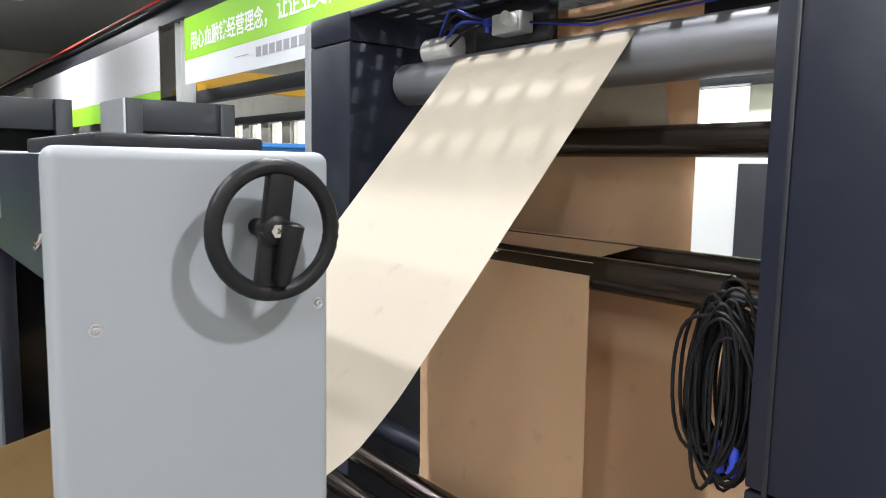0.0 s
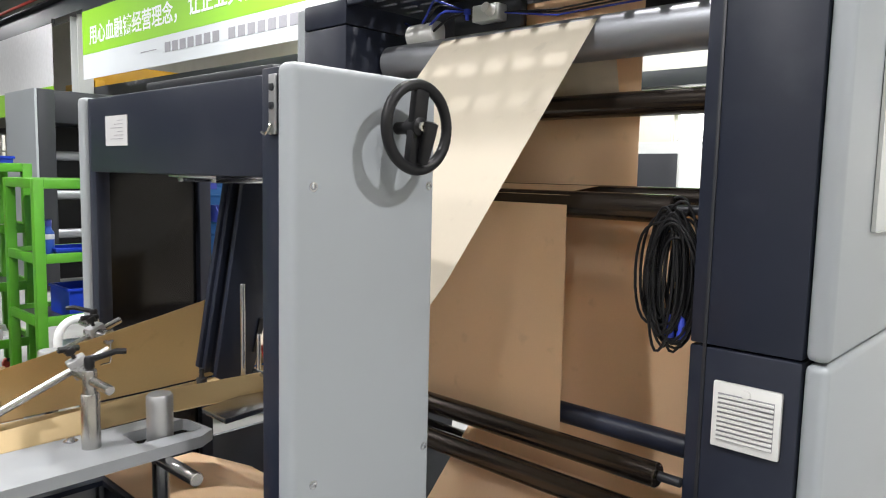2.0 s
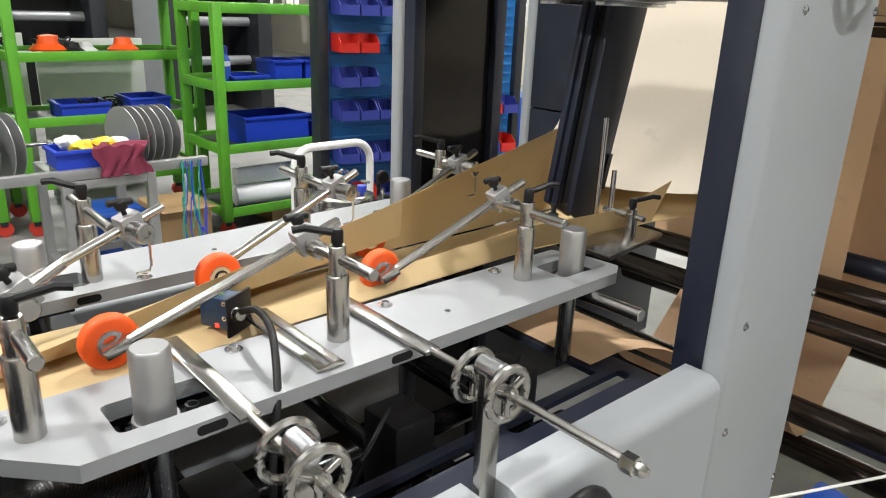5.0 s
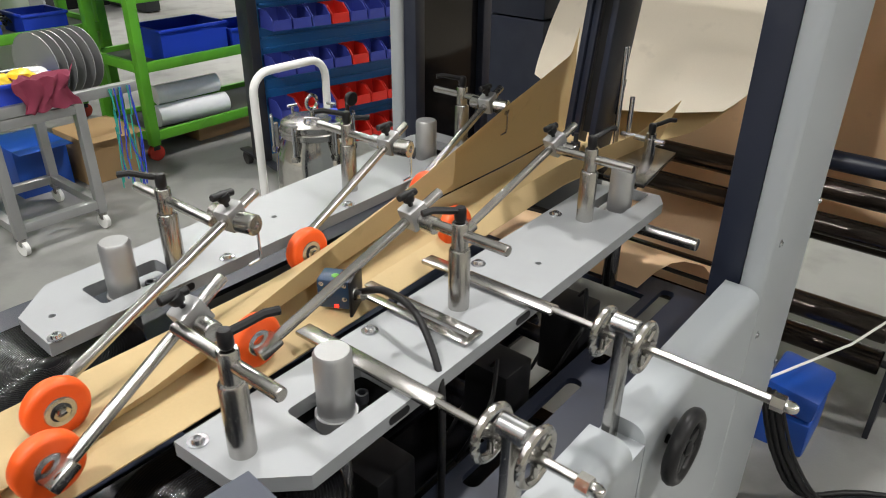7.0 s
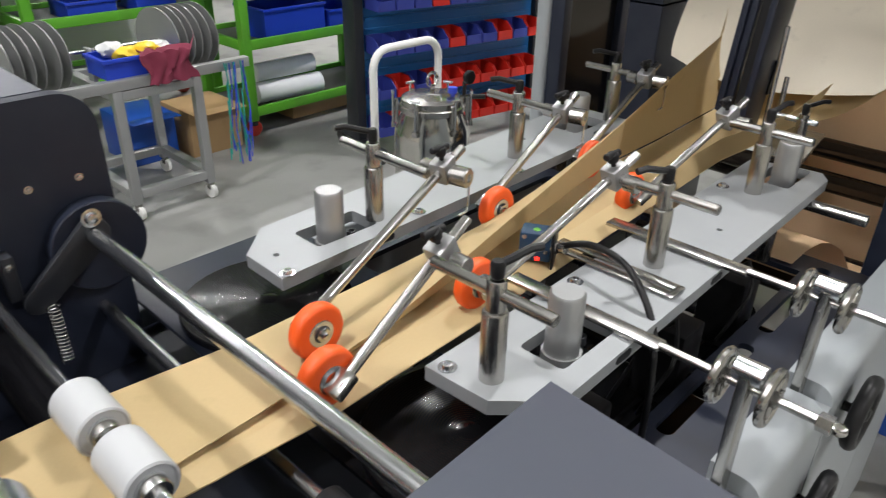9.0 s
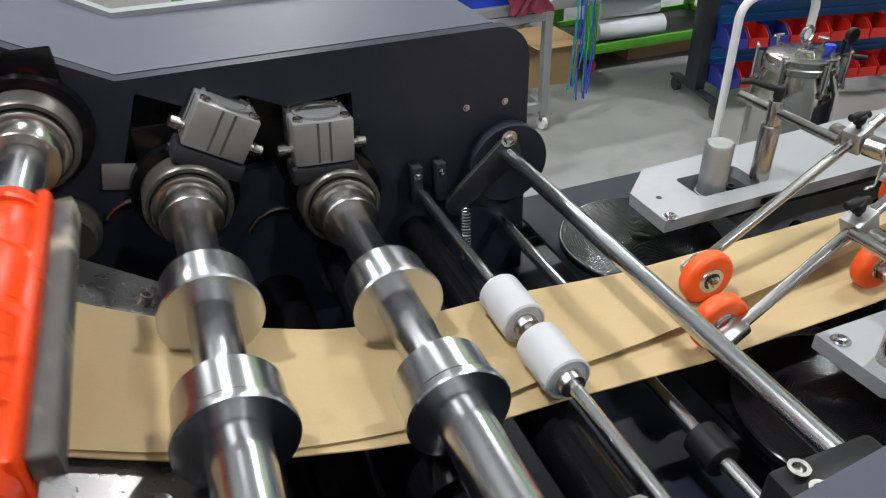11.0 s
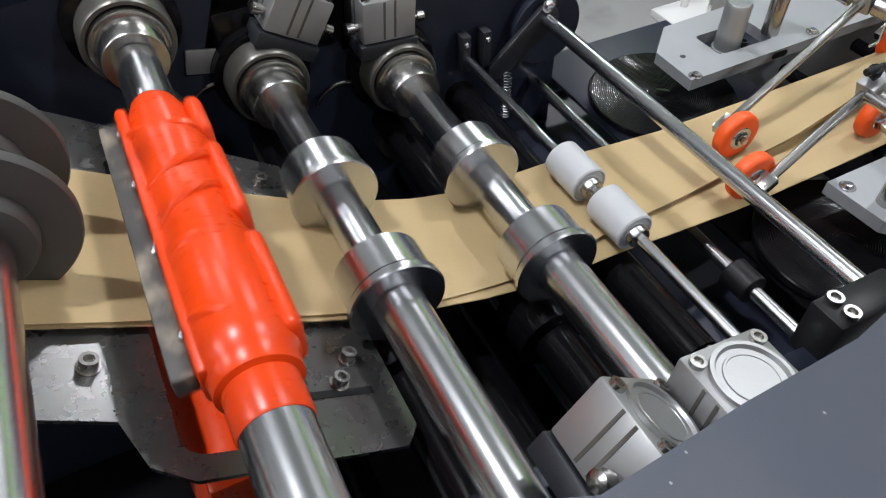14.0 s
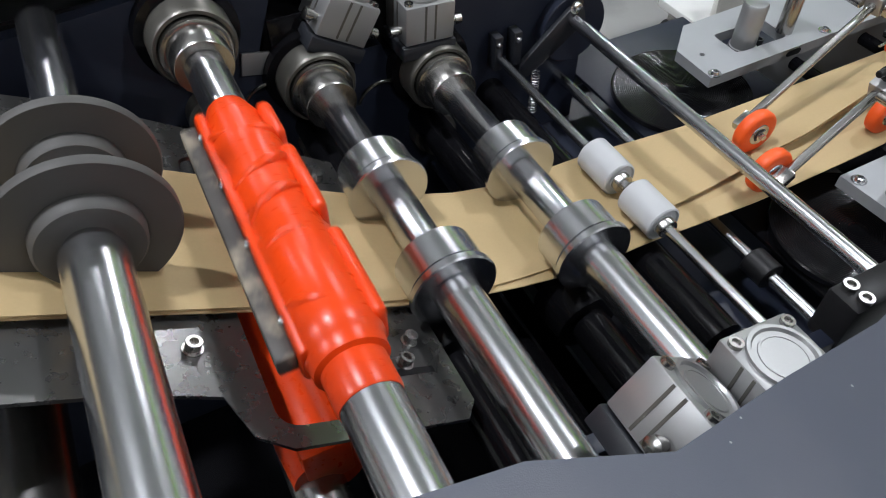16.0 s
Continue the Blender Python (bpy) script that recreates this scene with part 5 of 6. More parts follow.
def side_frames():
    f = thing("cylinder_housing", (-1.8, 0.95, 0), "navy painted steel housing with a slate grey top and bearing openings", "machine")
    out = [(-1.257, 0.05), (-1.257, 1.27)] + circle(-1.312, 1.28, 0.055, 7, 0, 90) + [(-1.88, 1.335), (-2.45, 1.64), (-3.4, 1.95), (-3.4, 0.05)]
    hole = [(-1.56, 1.14), (-1.56, 1.268), (-1.66, 1.262), (-1.72, 1.290), (-1.80, 1.285), (-1.86, 1.315), (-1.90, 1.21), (-1.87, 1.12), (-1.76, 1.17), (-1.69, 1.17), (-1.68, 1.14)]
    hole2 = [(-2.00, 1.35), (-2.12, 1.43), (-2.3, 1.44), (-2.28, 1.33), (-2.12, 1.34)]
    part("plate", prism(out, "y", 0.90, 0.925, holes=[hole, hole2]), M_NAVY, f)
    # Black panel added behind the openings, in place of the shade inside the housing.
    part("recess_shade_panel", box(-2.5, -1.5, 0.955, 0.965, 0.9, 1.325), M_BLACK, f)
    part("top_cover", prism([(-1.312, 1.336), (-1.88, 1.336), (-2.45, 1.641), (-3.4, 1.951), (-3.4, 1.944), (-2.45, 1.634), (-1.88, 1.329), (-1.312, 1.329)], "y", 0.926, 1.23), M_COVER, f)
    part("outer_cover", prism([(-1.26, 0.05), (-1.26, 1.29), (-1.31, 1.345), (-1.88, 1.345), (-2.45, 1.65), (-3.4, 1.96), (-3.4, 0.05)], "y", 1.231, 1.262), M_WHITE, f, "light grey outer cover")
    part("end_plate", box(-1.262, -1.256, 0.926, 1.23, 0.05, 1.27), M_NAVY, f)
    part("cover_screw", screw((-1.955, 0.90, 1.345), (0, -1, 0), 0.008), M_STEEL, f)
    part("name_plate", box(-0.026, 0.026, 0.893, 0.8995, -0.02, 0.02, 0.002, m=Matrix.Translation((-1.905, 0, 1.20)) @ Matrix.Rotation(0.2, 4, "Y")), M_ALUD, f, "small ridged aluminium plate")
    hs = bmesh.new()
    tube_path(arc((-1.70, 0.885, 1.055), 0.05, 20, 160, (1, 0, 0), (0, 0, 1), 12), 0.0035, hs, 7)
    part("grease_pipe", hs, M_STEELB, f)
    hs = tube_path(arc((-1.90, 0.885, 1.12), 0.045, 0, 150, (1, 0, 0), (0, 0, 1), 12), 0.0035, None, 7)
    part("grease_pipe", hs, M_STEELB, f)
    for x, z in ((-1.37, 1.21), (-1.30, 1.21)):
        part("rivet", screw((x, 0.90, z), (0, -1, 0), 0.004), M_STEEL, f)
    # bearings, pneumatic blocks
    def bearing(ax, r=0.05):
        b = thing("bearing_housing", (ax[0], 0.88, ax[1]), "oily grey steel bearing with dark surround", "bearing", "bearings")
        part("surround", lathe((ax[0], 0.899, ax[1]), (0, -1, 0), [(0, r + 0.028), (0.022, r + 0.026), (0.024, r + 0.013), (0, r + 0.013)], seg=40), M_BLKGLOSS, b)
        part("rim", lathe((ax[0], 0.899, ax[1]), (0, -1, 0), [(0, r + 0.012), (0.062, r + 0.012), (0.066, r + 0.009), (0.066, r + 0.004), (0.060, r + 0.002)], seg=48), M_OILY, b, "oily knurled bearing rim")
        part("ring", lathe((ax[0], 0.899, ax[1]), (0, -1, 0), [(0, r + 0.0015), (0.076, r + 0.0015), (0.078, r - 0.002), (0.078, r - 0.006), (0.084, r - 0.007), (0.114, r - 0.007), (0.117, r - 0.009), (0.117, 0.0272)], seg=44), M_STEELB, b, "bare steel collar")
        lw = part("lower_bearing", lathe((ax[0] + 0.004, 0.899, ax[1] - 0.15), (0, -1, 0), [(0, r - 0.006), (0.03, r - 0.006), (0.032, r - 0.012), (0.05, r - 0.014), (0.05, r - 0.026)], seg=36), M_OILY, b, "dark oily lower bearing")
        # Flat black plate on the housing stands in for the shade of a recess.
        part("recess_shade", box(ax[0] - r - 0.004, ax[0] + r + 0.004, 0.893, 0.8985, ax[1] + 0.01, ax[1] + r + 0.055, 0.003), M_BLKGLOSS, b, "black plate standing in for the shaded recess over the bearing")
    for ax in (AX_R, AX_L, AX_O):
        bearing(ax, 0.05)
    # far and near pneumatic cylinders that push the shafts
    def block(at, ang, y0, y1, dishes, far):
        o = thing("pneumatic_cylinder", at, "square nickel-plated pneumatic cylinder block", "cylinder", "pneumatic cylinders")
        m = Matrix.Translation(at) @ Matrix.Rotation(ang, 4, "Y")
        part("body", box(-0.045, 0.045, y0, y1, -0.002, 0.066, 0.003, m=m), M_ALUD, o)
        for sx in (-1, 1):
            for y in (y0 + 0.012, y1 - 0.012):
                part("corner_screw", lathe(m @ Vector((sx * 0.035, y, 0.066)), m.to_3x3() @ Vector((0, 0, 1)), [(0, 0.0075), (0.005, 0.0075), (0.005, 0.0045), (0.0015, 0.004), (0.0015, 0)], seg=14), M_STEELB, o)
        cy = (y0 + y1) / 2
        c = lathe(m @ Vector((0, cy, 0.0662)), m.to_3x3() @ Vector((0, 0, 1)), [(0, 0.037), (0.004, 0.037), (0.004, 0.033), (0.0005, 0.031), (0.0005, 0)], seg=36)
        part("piston_seat", c, M_ALUD, o, "shallow round dished seat")
        for sy in (cy - 0.008, cy + 0.008):
            for sx in (-1, 1):
                part("groove", box(sx * 0.0452 - 0.0006, sx * 0.0452 + 0.0006, sy - 0.0018, sy + 0.0018, 0.002, 0.064, m=m), M_OILY, o)
        for sx in (-0.009, 0.009):
            part("groove", box(sx - 0.0018, sx + 0.0018, y0 - 0.0008 if far else y1 - 0.0004, y0 + 0.0004 if far else y1 + 0.0008, 0.002, 0.064, m=m), M_OILY, o)
        part("inner_dish", lathe(m @ Vector((0, cy, 0.0668)), m.to_3x3() @ Vector((0, 0, 1)), [(0, 0.026), (0.0012, 0.0255), (0.0012, 0.0235), (0.0004, 0.023), (0.0004, 0)], seg=32), M_ALUD, o)
        part("base_block", box(-0.05, 0.05, y0 - 0.002, y1 + 0.002, -0.03, -0.004, 0.003, m=m), M_CHAR, o)
        for sx in (-1, 1):
            part("air_fitting", lathe(m @ Vector((sx * 0.046, y0 + 0.02, 0.02)), m.to_3x3() @ Vector((sx, 0, 0)), [(0, 0.007), (0.008, 0.007), (0.008, 0.0095), (0.02, 0.0095), (0.022, 0.004)], seg=12), M_STEELB, o)
    block((-1.622, 0, 1.186), 0.06, 0.845, 0.93, True, True)
    block((-1.778, 0, 1.232), 0.55, 0.845, 0.93, True, True)
    block((-1.637, 0, 1.216), 0.12, 0.028, 0.113, True, False)
    block((-1.757, 0, 1.226), 0.66, 0.035, 0.12, True, False)
    # near side frame under the cover
    n = thing("cylinder_cover", (-1.8, 0.1, 0), "slate grey sheet cover rising along the machine", "machine frame")
    def cz(x):
        return 1.362 + 0.36 * (-1.663 - x)
    part("frame_plate", prism([(-1.25, 0.05), (-1.25, 1.06), (-1.40, 1.09), (-1.9, 1.14), (-2.9, 1.50), (-2.9, 0.05)], "y", 0.12, 0.145, bev=0.003), M_NAVY, n)
    bm = bmesh.new()
    v = [(-1.155, 0.150), (-1.18, -0.10), (-3.0, -0.10), (-3.0, 0.03), (-1.96, 0.025), (-1.86, 0.0), (-1.72, 0.024), (-1.56, 0.046), (-1.42, 0.081)]
    vs = [bm.verts.new((x, y, cz(x))) for x, y in v]
    fc = bm.faces.new(vs)
    r = bmesh.ops.extrude_face_region(bm, geom=[fc])
    bmesh.ops.translate(bm, verts=[g for g in r["geom"] if isinstance(g, bmesh.types.BMVert)], vec=(0, 0, -0.012))
    part("cover", bm, M_COVER, n)
    part("cover_skirt", prism([(-1.18, 0.05), (-1.18, cz(-1.18) - 0.013), (-3.0, cz(-3.0) - 0.013), (-3.0, 0.05)], "y", -0.10, -0.085), M_COVER, n)
    rs = random.Random(8)
    for k in range(16):
        x, y = rs.uniform(-1.95, -1.25), rs.uniform(-0.09, 0.01)
        part("paint_chip", lathe((x, y, cz(x) - 0.0002), (0.36, 0, 1), [(0, rs.uniform(0.0012, 0.003)), (0.0005, 0.0008), (0.0005, 0)], seg=7), M_ALUD, n)
    # feed plates under the rising paper
    k = thing("feed_plate", (-2.2, 0.45, 1.1), "bare steel feed plate under the rising paper with slotted screws", "machine plate")
    def fz(x):
        return 1.142 + 0.54 * (-1.92 - x)
    bm = prism([(-1.86, 0.25), (-1.86, 0.72), (-2.16, 0.80), (-2.8, 0.80), (-2.8, 0.335), (-2.19, 0.31), (-2.115, 0.295), (-2.10, 0.245), (-2.07, 0.225), (-1.88, 0.225)], "z", -0.006, 0, holes=[rrect(-2.075, -1.985, 0.25, 0.70, 0.02)])
    for q in bm.verts:
        q.co.z += fz(q.co.x)
    part("plate", bm, mat("oiled_sheet_steel", (0.20, 0.20, 0.195), 0.28, 0.85, 0.12, 6, 0.02, 60, 0.04), k)
    for x, y in ((-1.920, 0.312), (-1.90, 0.67), (-2.128, 0.357), (-1.90, 0.345), (-2.3, 0.72)):
        part("plate_screw", lathe((x, y, fz(x) + 0.0005), (0.4, 0, 0.9), [(0, 0.011), (0.002, 0.011), (0.002, 0.0085), (0.013, 0.0085), (0.013, 0.005), (0.007, 0.0045), (0.007, 0)], seg=14), M_STEELB, k)
    sl = box(-1.962, -1.888, 0.2955, 0.3045, -0.004, 0.0012)
    for q in sl.verts:
        q.co.z += fz(q.co.x)
    part("slot", sl, M_BLACK, k)
    lo = thing("lower_rotor", (-2.045, 0.45, 1.1), "glossy orange lower cylinder seen through the plate slot", "rotor")
    part("body", lathe((-2.045, 0.235, 1.12), (0, 1, 0), [(0, 0.028), (0, 0.040), (0.05, 0.044), (0.42, 0.044), (0.45, 0.028)], seg=32), M_DRUM, lo)
    part("cheek_block", box(-2.07, -2.015, 0.232, 0.262, 1.11, 1.18, 0.006), M_DRUM, lo)
    # deep dark shafts under
    d = thing("lower_shaft", (-2.0, 0.5, 0.95), "dark steel drive shafts deep in the machine", "shaft")
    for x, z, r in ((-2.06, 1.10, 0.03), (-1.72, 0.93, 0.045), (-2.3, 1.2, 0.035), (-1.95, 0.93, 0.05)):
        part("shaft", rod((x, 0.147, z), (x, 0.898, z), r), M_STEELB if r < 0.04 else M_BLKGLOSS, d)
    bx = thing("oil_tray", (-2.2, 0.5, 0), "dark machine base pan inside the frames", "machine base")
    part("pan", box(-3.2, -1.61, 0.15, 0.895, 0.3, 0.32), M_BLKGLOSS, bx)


side_frames()


# ---------------------------------------------------------------- workshop behind
def rack(x0, x1, y0, y1, zs, label):
    r = thing("steel_rack", ((x0 + x1) / 2, (y0 + y1) / 2, 0), label, "rack", "green racks")
    for x in (x0, x1 - 0.06):
        for y in (y0, y1 - 0.06):
            part("post", box(x, x + 0.06, y, y + 0.06, 0.1, zs[-1] + 0.03, 0.004), M_GREEN, r)
            c = part("castor", lathe((x + 0.03, y + 0.012, 0.05), (0, 1, 0), [(0, 0.02), (0, 0.05), (0.036, 0.05), (0.036, 0.02)], seg=20), M_RED, r, "dark red castor")
            part("fork", box(x + 0.008, x + 0.052, y + 0.006, y + 0.054, 0.07, 0.0995, 0.003), M_CHAR, c)
    for z in zs:
        for y in (y0, y1 - 0.03):
            part("rail", box(x0 + 0.06, x1 - 0.06, y, y + 0.03, z - 0.03, z + 0.03, 0.003), M_GREEN, r)
        for x in (x0, x1 - 0.03):
            part("rail", box(x, x + 0.03, y0 + 0.06, y1 - 0.06, z - 0.03, z + 0.03, 0.003), M_GREEN, r)
        part("shelf", box(x0 + 0.031, x1 - 0.031, y0 + 0.031, y1 - 0.031, z - 0.012, z - 0.002), M_CHAR, r)
    return r


def crate(x0, x1, y0, y1, z0, h, mt, label="blue plastic storage crate", slope=0.0, name="storage_crate"):
    o = thing(name, ((x0 + x1) / 2, (y0 + y1) / 2, z0), label, "crate", "crates")
    t = 0.008
    bm = bmesh.new()
    box(x0, x1, y0, y1, z0, z0 + t, bm=bm)
    for a in ((x0, x0 + t, y0, y1), (x1 - t, x1, y0, y1), (x0 + t, x1 - t, y1 - t, y1), (x0 + t, x1 - t, y0, y0 + t)):
        box(*a, z0 + t, z0 + h, bm=bm)
    part("body", bm, mt, o)
    bm = bmesh.new()
    for a in ((x0 - 0.01, x1 + 0.01, y0 - 0.01, y0 - 0.001), (x0 - 0.01, x1 + 0.01, y1 + 0.001, y1 + 0.01), (x0 - 0.01, x0 - 0.001, y0, y1), (x1 + 0.001, x1 + 0.01, y0, y1)):
        box(*a, z0 + h - 0.018, z0 + h, 0.002, bm)
    part("lip", bm, mt, o)
    return o


def workshop():
    rnd = random.Random(11)
    rack(0.74, 2.0, 3.82, 4.42, [0.16, 0.585, 0.985, 1.455], "green steel workshop rack with blue crates")
    rack(-0.25, 0.95, 4.5, 5.1, [0.33, 0.73, 1.13, 1.55], "green steel workshop rack with tools and boxes")
    rack(-1.7, -0.36, 4.6, 5.2, [0.33, 0.73, 1.13, 1.55], "green steel workshop rack half full of parts")
    crate(0.95, 1.42, 3.88, 4.22, 0.583, 0.19, M_BLUEBIN, "long bright blue plastic crate on the green rack")
    crate(1.46, 1.78, 3.88, 4.22, 0.583, 0.13, M_BLUEBIN)
    crate(1.18, 1.38, 3.88, 4.15, 0.983, 0.15, M_BLUEBIN)
    crate(1.41, 1.60, 3.88, 4.15, 0.983, 0.15, M_BLUEBIN)
    crate(0.88, 1.12, 3.86, 4.1, 0.983, 0.06, M_BLUEBIN)
    crate(0.02, 0.32, 4.56, 4.85, 0.728, 0.1, M_BLUEBIN)
    crate(0.45, 0.72, 4.56, 4.85, 0.728, 0.12, M_BLUEBIN)
    crate(0.35, 0.85, 4.56, 4.9, 1.548, 0.08, M_BLUEBIN)
    crate(-1.2, -0.9, 4.66, 5.0, 0.7285, 0.12, M_BLUEBIN)
    crate(-1.0, -0.6, 4.66, 5.0, 1.548, 0.1, M_BLUEBIN)
    for i in range(22):
        x = rnd.choice([rnd.uniform(-0.1, 0.8), rnd.uniform(-1.6, -0.5)])
        y = rnd.uniform(4.62, 4.75) if x > -0.3 else 4.85
        z = rnd.choice([0.33, 1.13])
        s = rnd.uniform(0.05, 0.12)
        o = thing("machine_part", (x, y, z), rnd.choice(["dark oily machine part on the rack shelf", "grey cast machine part on the rack shelf", "orange capped fitting on the rack shelf"]), "machine part", "parts on racks")
        mt = M_BLACK if "dark" in o["label"] else M_BEIGE if "grey" in o["label"] else M_ORANGE
        part("body", lathe((x, y, z - 0.002), (0, 0, 1), [(0, s * 0.8), (s * 0.3, s), (s * 0.6, s * 0.6), (s, s * 0.5), (s * 1.1, 0)], seg=16), mt, o)
    # film roll pack on the lowest shelf
    f = thing("wrapped_pack", (1.0, 3.95, 0.17), "white plastic-wrapped roll pack on the lowest shelf", "package")
    part("lower_roll", lathe((0.88, 3.98, 0.232), (1, -0.1, 0), [(0, 0.05), (0.01, 0.07), (0.5, 0.07), (0.51, 0.05)], seg=18), M_FILM, f)
    part("upper_roll", lathe((0.9, 4.0, 0.36), (1, -0.12, 0.03), [(0, 0.04), (0.01, 0.06), (0.44, 0.06), (0.45, 0.04)], seg=18), M_FILM, f)
    bd = thing("board_stack", (-0.2, 5.6, 0), "pale grey boards leaning upright behind the green racks", "boards")
    for k, (xa, xb, h) in enumerate(((-0.75, 0.05, 1.22), (0.12, 0.9, 1.18), (-1.7, -0.85, 1.1))):
        part("board", box(xa, xb, 5.50 + 0.03 * k, 5.52 + 0.03 * k, 0.0, h, 0.003), M_BEIGE, bd)
    sb = thing("spray_bottle", (0.86, 3.95, 0.985), "blue and white spray bottle on the rack shelf", "bottle")
    part("body", lathe((0.86, 3.95, 0.983), (0, 0, 1), [(0, 0.03), (0.004, 0.034), (0.16, 0.034), (0.18, 0.02), (0.20, 0.018)], seg=18), M_BLUEBOX, sb)
    part("label_band", lathe((0.86, 3.95, 1.10), (0, 0, 1), [(0, 0.0345), (0.002, 0.0348), (0.03, 0.0348), (0.032, 0.0345)], seg=18), M_FILM, sb)
    part("cap", lathe((0.86, 3.95, 1.183), (0, 0, 1), [(0, 0.021), (0.04, 0.021), (0.042, 0.015), (0.042, 0)], seg=16), M_NAVYBIN, sb)
    for k, (xc, yc, zc, sp) in enumerate(((-0.35, 4.8, 1.133, 0.30), (0.30, 4.72, 0.733, 0.26), (0.05, 4.74, 1.133, 0.22))):
        tg = thing("cable_tangle", (xc, yc, zc), "tangled black cable lying on a rack shelf", "cable", "cables on racks")
        for w in range(5):
            ph = rnd.uniform(0, 6)
            part("loop", tube_path([Vector((xc + sp * (0.5 + 0.1 * w) * math.cos(q + ph) * 0.6, yc + 0.08 * math.sin(q + ph), zc + 0.012 + 0.05 * abs(math.sin(1.5 * q + w)) + 0.01 * w)) for q in np.linspace(0, 6.2, 22)], 0.006, None, 6), M_BLACK, tg)
    # bin board
    BX, BY, BA = 1.10, 3.12, radians(-11)
    BM = Matrix.Translation((BX, BY, 0)) @ Matrix.Rotation(BA, 4, "Z")
    b = thing("bin_board", (BX + 0.6, BY - 0.1, 0), "bright blue louvred panel stand with rows of small bins", "bin rack")
    part("panel", box(0.0, 1.30, 0.0, 0.03, 0.12, 1.85, 0.004, m=BM), M_PEG, b)
    part("side_post", box(-0.065, -0.004, -0.04, 0.1, 0.1, 1.87, 0.005, m=BM), M_CHAR, b)
    part("side_post", box(1.304, 1.36, -0.04, 0.1, 0.1, 1.87, 0.005, m=BM), M_CHAR, b)
    for x in (-0.035, 1.33):
        part("foot", box(x - 0.03, x + 0.03, -0.28, 0.28, 0.085, 0.0995, 0.003, m=BM), M_CHAR, b)
        for y in (-0.24, 0.24):
            part("castor", lathe(BM @ Vector((x - 0.015, y, 0.042)), BM.to_3x3() @ Vector((1, 0, 0)), [(0, 0.015), (0, 0.042), (0.03, 0.042), (0.03, 0.015)], seg=18), M_RUBBER, b)
    for z in np.arange(0.2, 1.84, 0.06):
        part("louvre", box(0.02, 1.28, -0.010, -0.0015, z, z + 0.014, 0.002, m=BM), M_PEG, b)
    proto = {}
    rows = {0.14: "brrrrrrrrr", 0.37: "brbrrrrrrr", 0.62: "bbbbrbbrbr", 0.87: "bbbrbbbrrb", 1.06: "bb....bb..", 1.25: "rr.bb.rr..", 1.45: "bbb..yy...", 1.65: "by.yy.b..."}
    for z, cs in rows.items():
        for k, ch in enumerate(cs):
            c = {"r": "red", "b": "blue", "y": "yellow"}.get(ch)
            if not c:
                continue
            mt = {"red": M_REDBIN, "blue": M_NAVYBIN, "yellow": M_YELBIN}[c]
            at = BM @ Vector((0.075 + k * 0.125, -0.09, z))
            if c not in proto:
                o = thing("stacking_bin", (0, 0, 0), c + " plastic open-front bin hung on the blue panel", "bin", "hanging bins")
                bm = bmesh.new()
                w = 0.057
                prof = [(0.078, 0), (0.078, 0.10), (-0.02, 0.10), (-0.075, 0.055), (-0.08, 0)]
                for sx in (-w, w - 0.004):
                    prism(prof, "x", sx, sx + 0.004, bm)
                box(-w + 0.004, w - 0.004, -0.08, 0.078, 0, 0.004, bm=bm)
                box(-w + 0.004, w - 0.004, 0.074, 0.078, 0.004, 0.10, bm=bm)
                box(-w + 0.004, w - 0.004, -0.08, -0.076, 0.004, 0.055, bm=bm)
                part("shell", bm, mt, o)
                proto[c] = o
                o.matrix_world = Matrix.Translation(at) @ Matrix.Rotation(BA, 4, "Z")
            else:
                copy_thing(proto[c], Matrix.Translation(at) @ Matrix.Rotation(BA, 4, "Z"))
    # aluminium cart with reels
    c = thing("reel_cart", (-0.22, 3.1, 0), "aluminium profile cart on castors carrying wire reels", "cart")
    X0, X1, Y0, Y1 = -0.36, 0.085, 3.15, 3.70
    for x in (X0, X1 - 0.045):
        for y in (Y0, Y1 - 0.045):
            part("post", box(x, x + 0.045, y, y + 0.045, 0.09, 0.66, 0.003), M_ALUD, c)
            w = part("castor", lathe((x + 0.012, y + 0.02, 0.04), (1, 0.2, 0), [(0, 0.012), (0, 0.038), (0.022, 0.038), (0.022, 0.012)], seg=18), M_WTUBE, c)
            part("fork", box(x + 0.008, x + 0.038, y + 0.008, y + 0.04, 0.05, 0.0895, 0.003), M_STEELB, w)
    for z in (0.14, 0.635):
        for y in (Y0, Y1 - 0.045):
            part("rail", box(X0 + 0.045, X1 - 0.045, y, y + 0.045, z - 0.022, z + 0.022, 0.003), M_ALUD, c)
        for x in (X0, X1 - 0.045):
            part("rail", box(x, x + 0.045, Y0 + 0.045, Y1 - 0.045, z - 0.022, z + 0.022, 0.003), M_ALUD, c)
    part("top_rail", box(X0 - 0.3, X1 + 0.28, 3.15, 3.195, 0.6605, 0.71, 0.003), M_ALUD, c)
    reels = thing("wire_reels", (-0.2, 3.5, 0.66), "row of pale plastic wire reels on a rod above the cart", "reel")
    for i, x in enumerate((-0.75, -0.66, -0.55, 0.02, 0.10, 0.19)):
        part("reel", lathe((x, 3.42, 0.80), (1, 0.25, 0), [(0, 0.03), (0, 0.16), (0.004, 0.16), (0.004, 0.06), (0.05, 0.06), (0.05, 0.16), (0.054, 0.16), (0.054, 0.03)], seg=36), M_ALUD, reels)
    part("reel_rod", rod((-0.80, 3.42, 0.80), (0.30, 3.42, 0.80), 0.01), M_STEELB, reels)
    part("reel_stand", box(-0.34, -0.32, 3.39, 3.45, 0.6575, 0.815, 0.002), M_ALUD, reels)
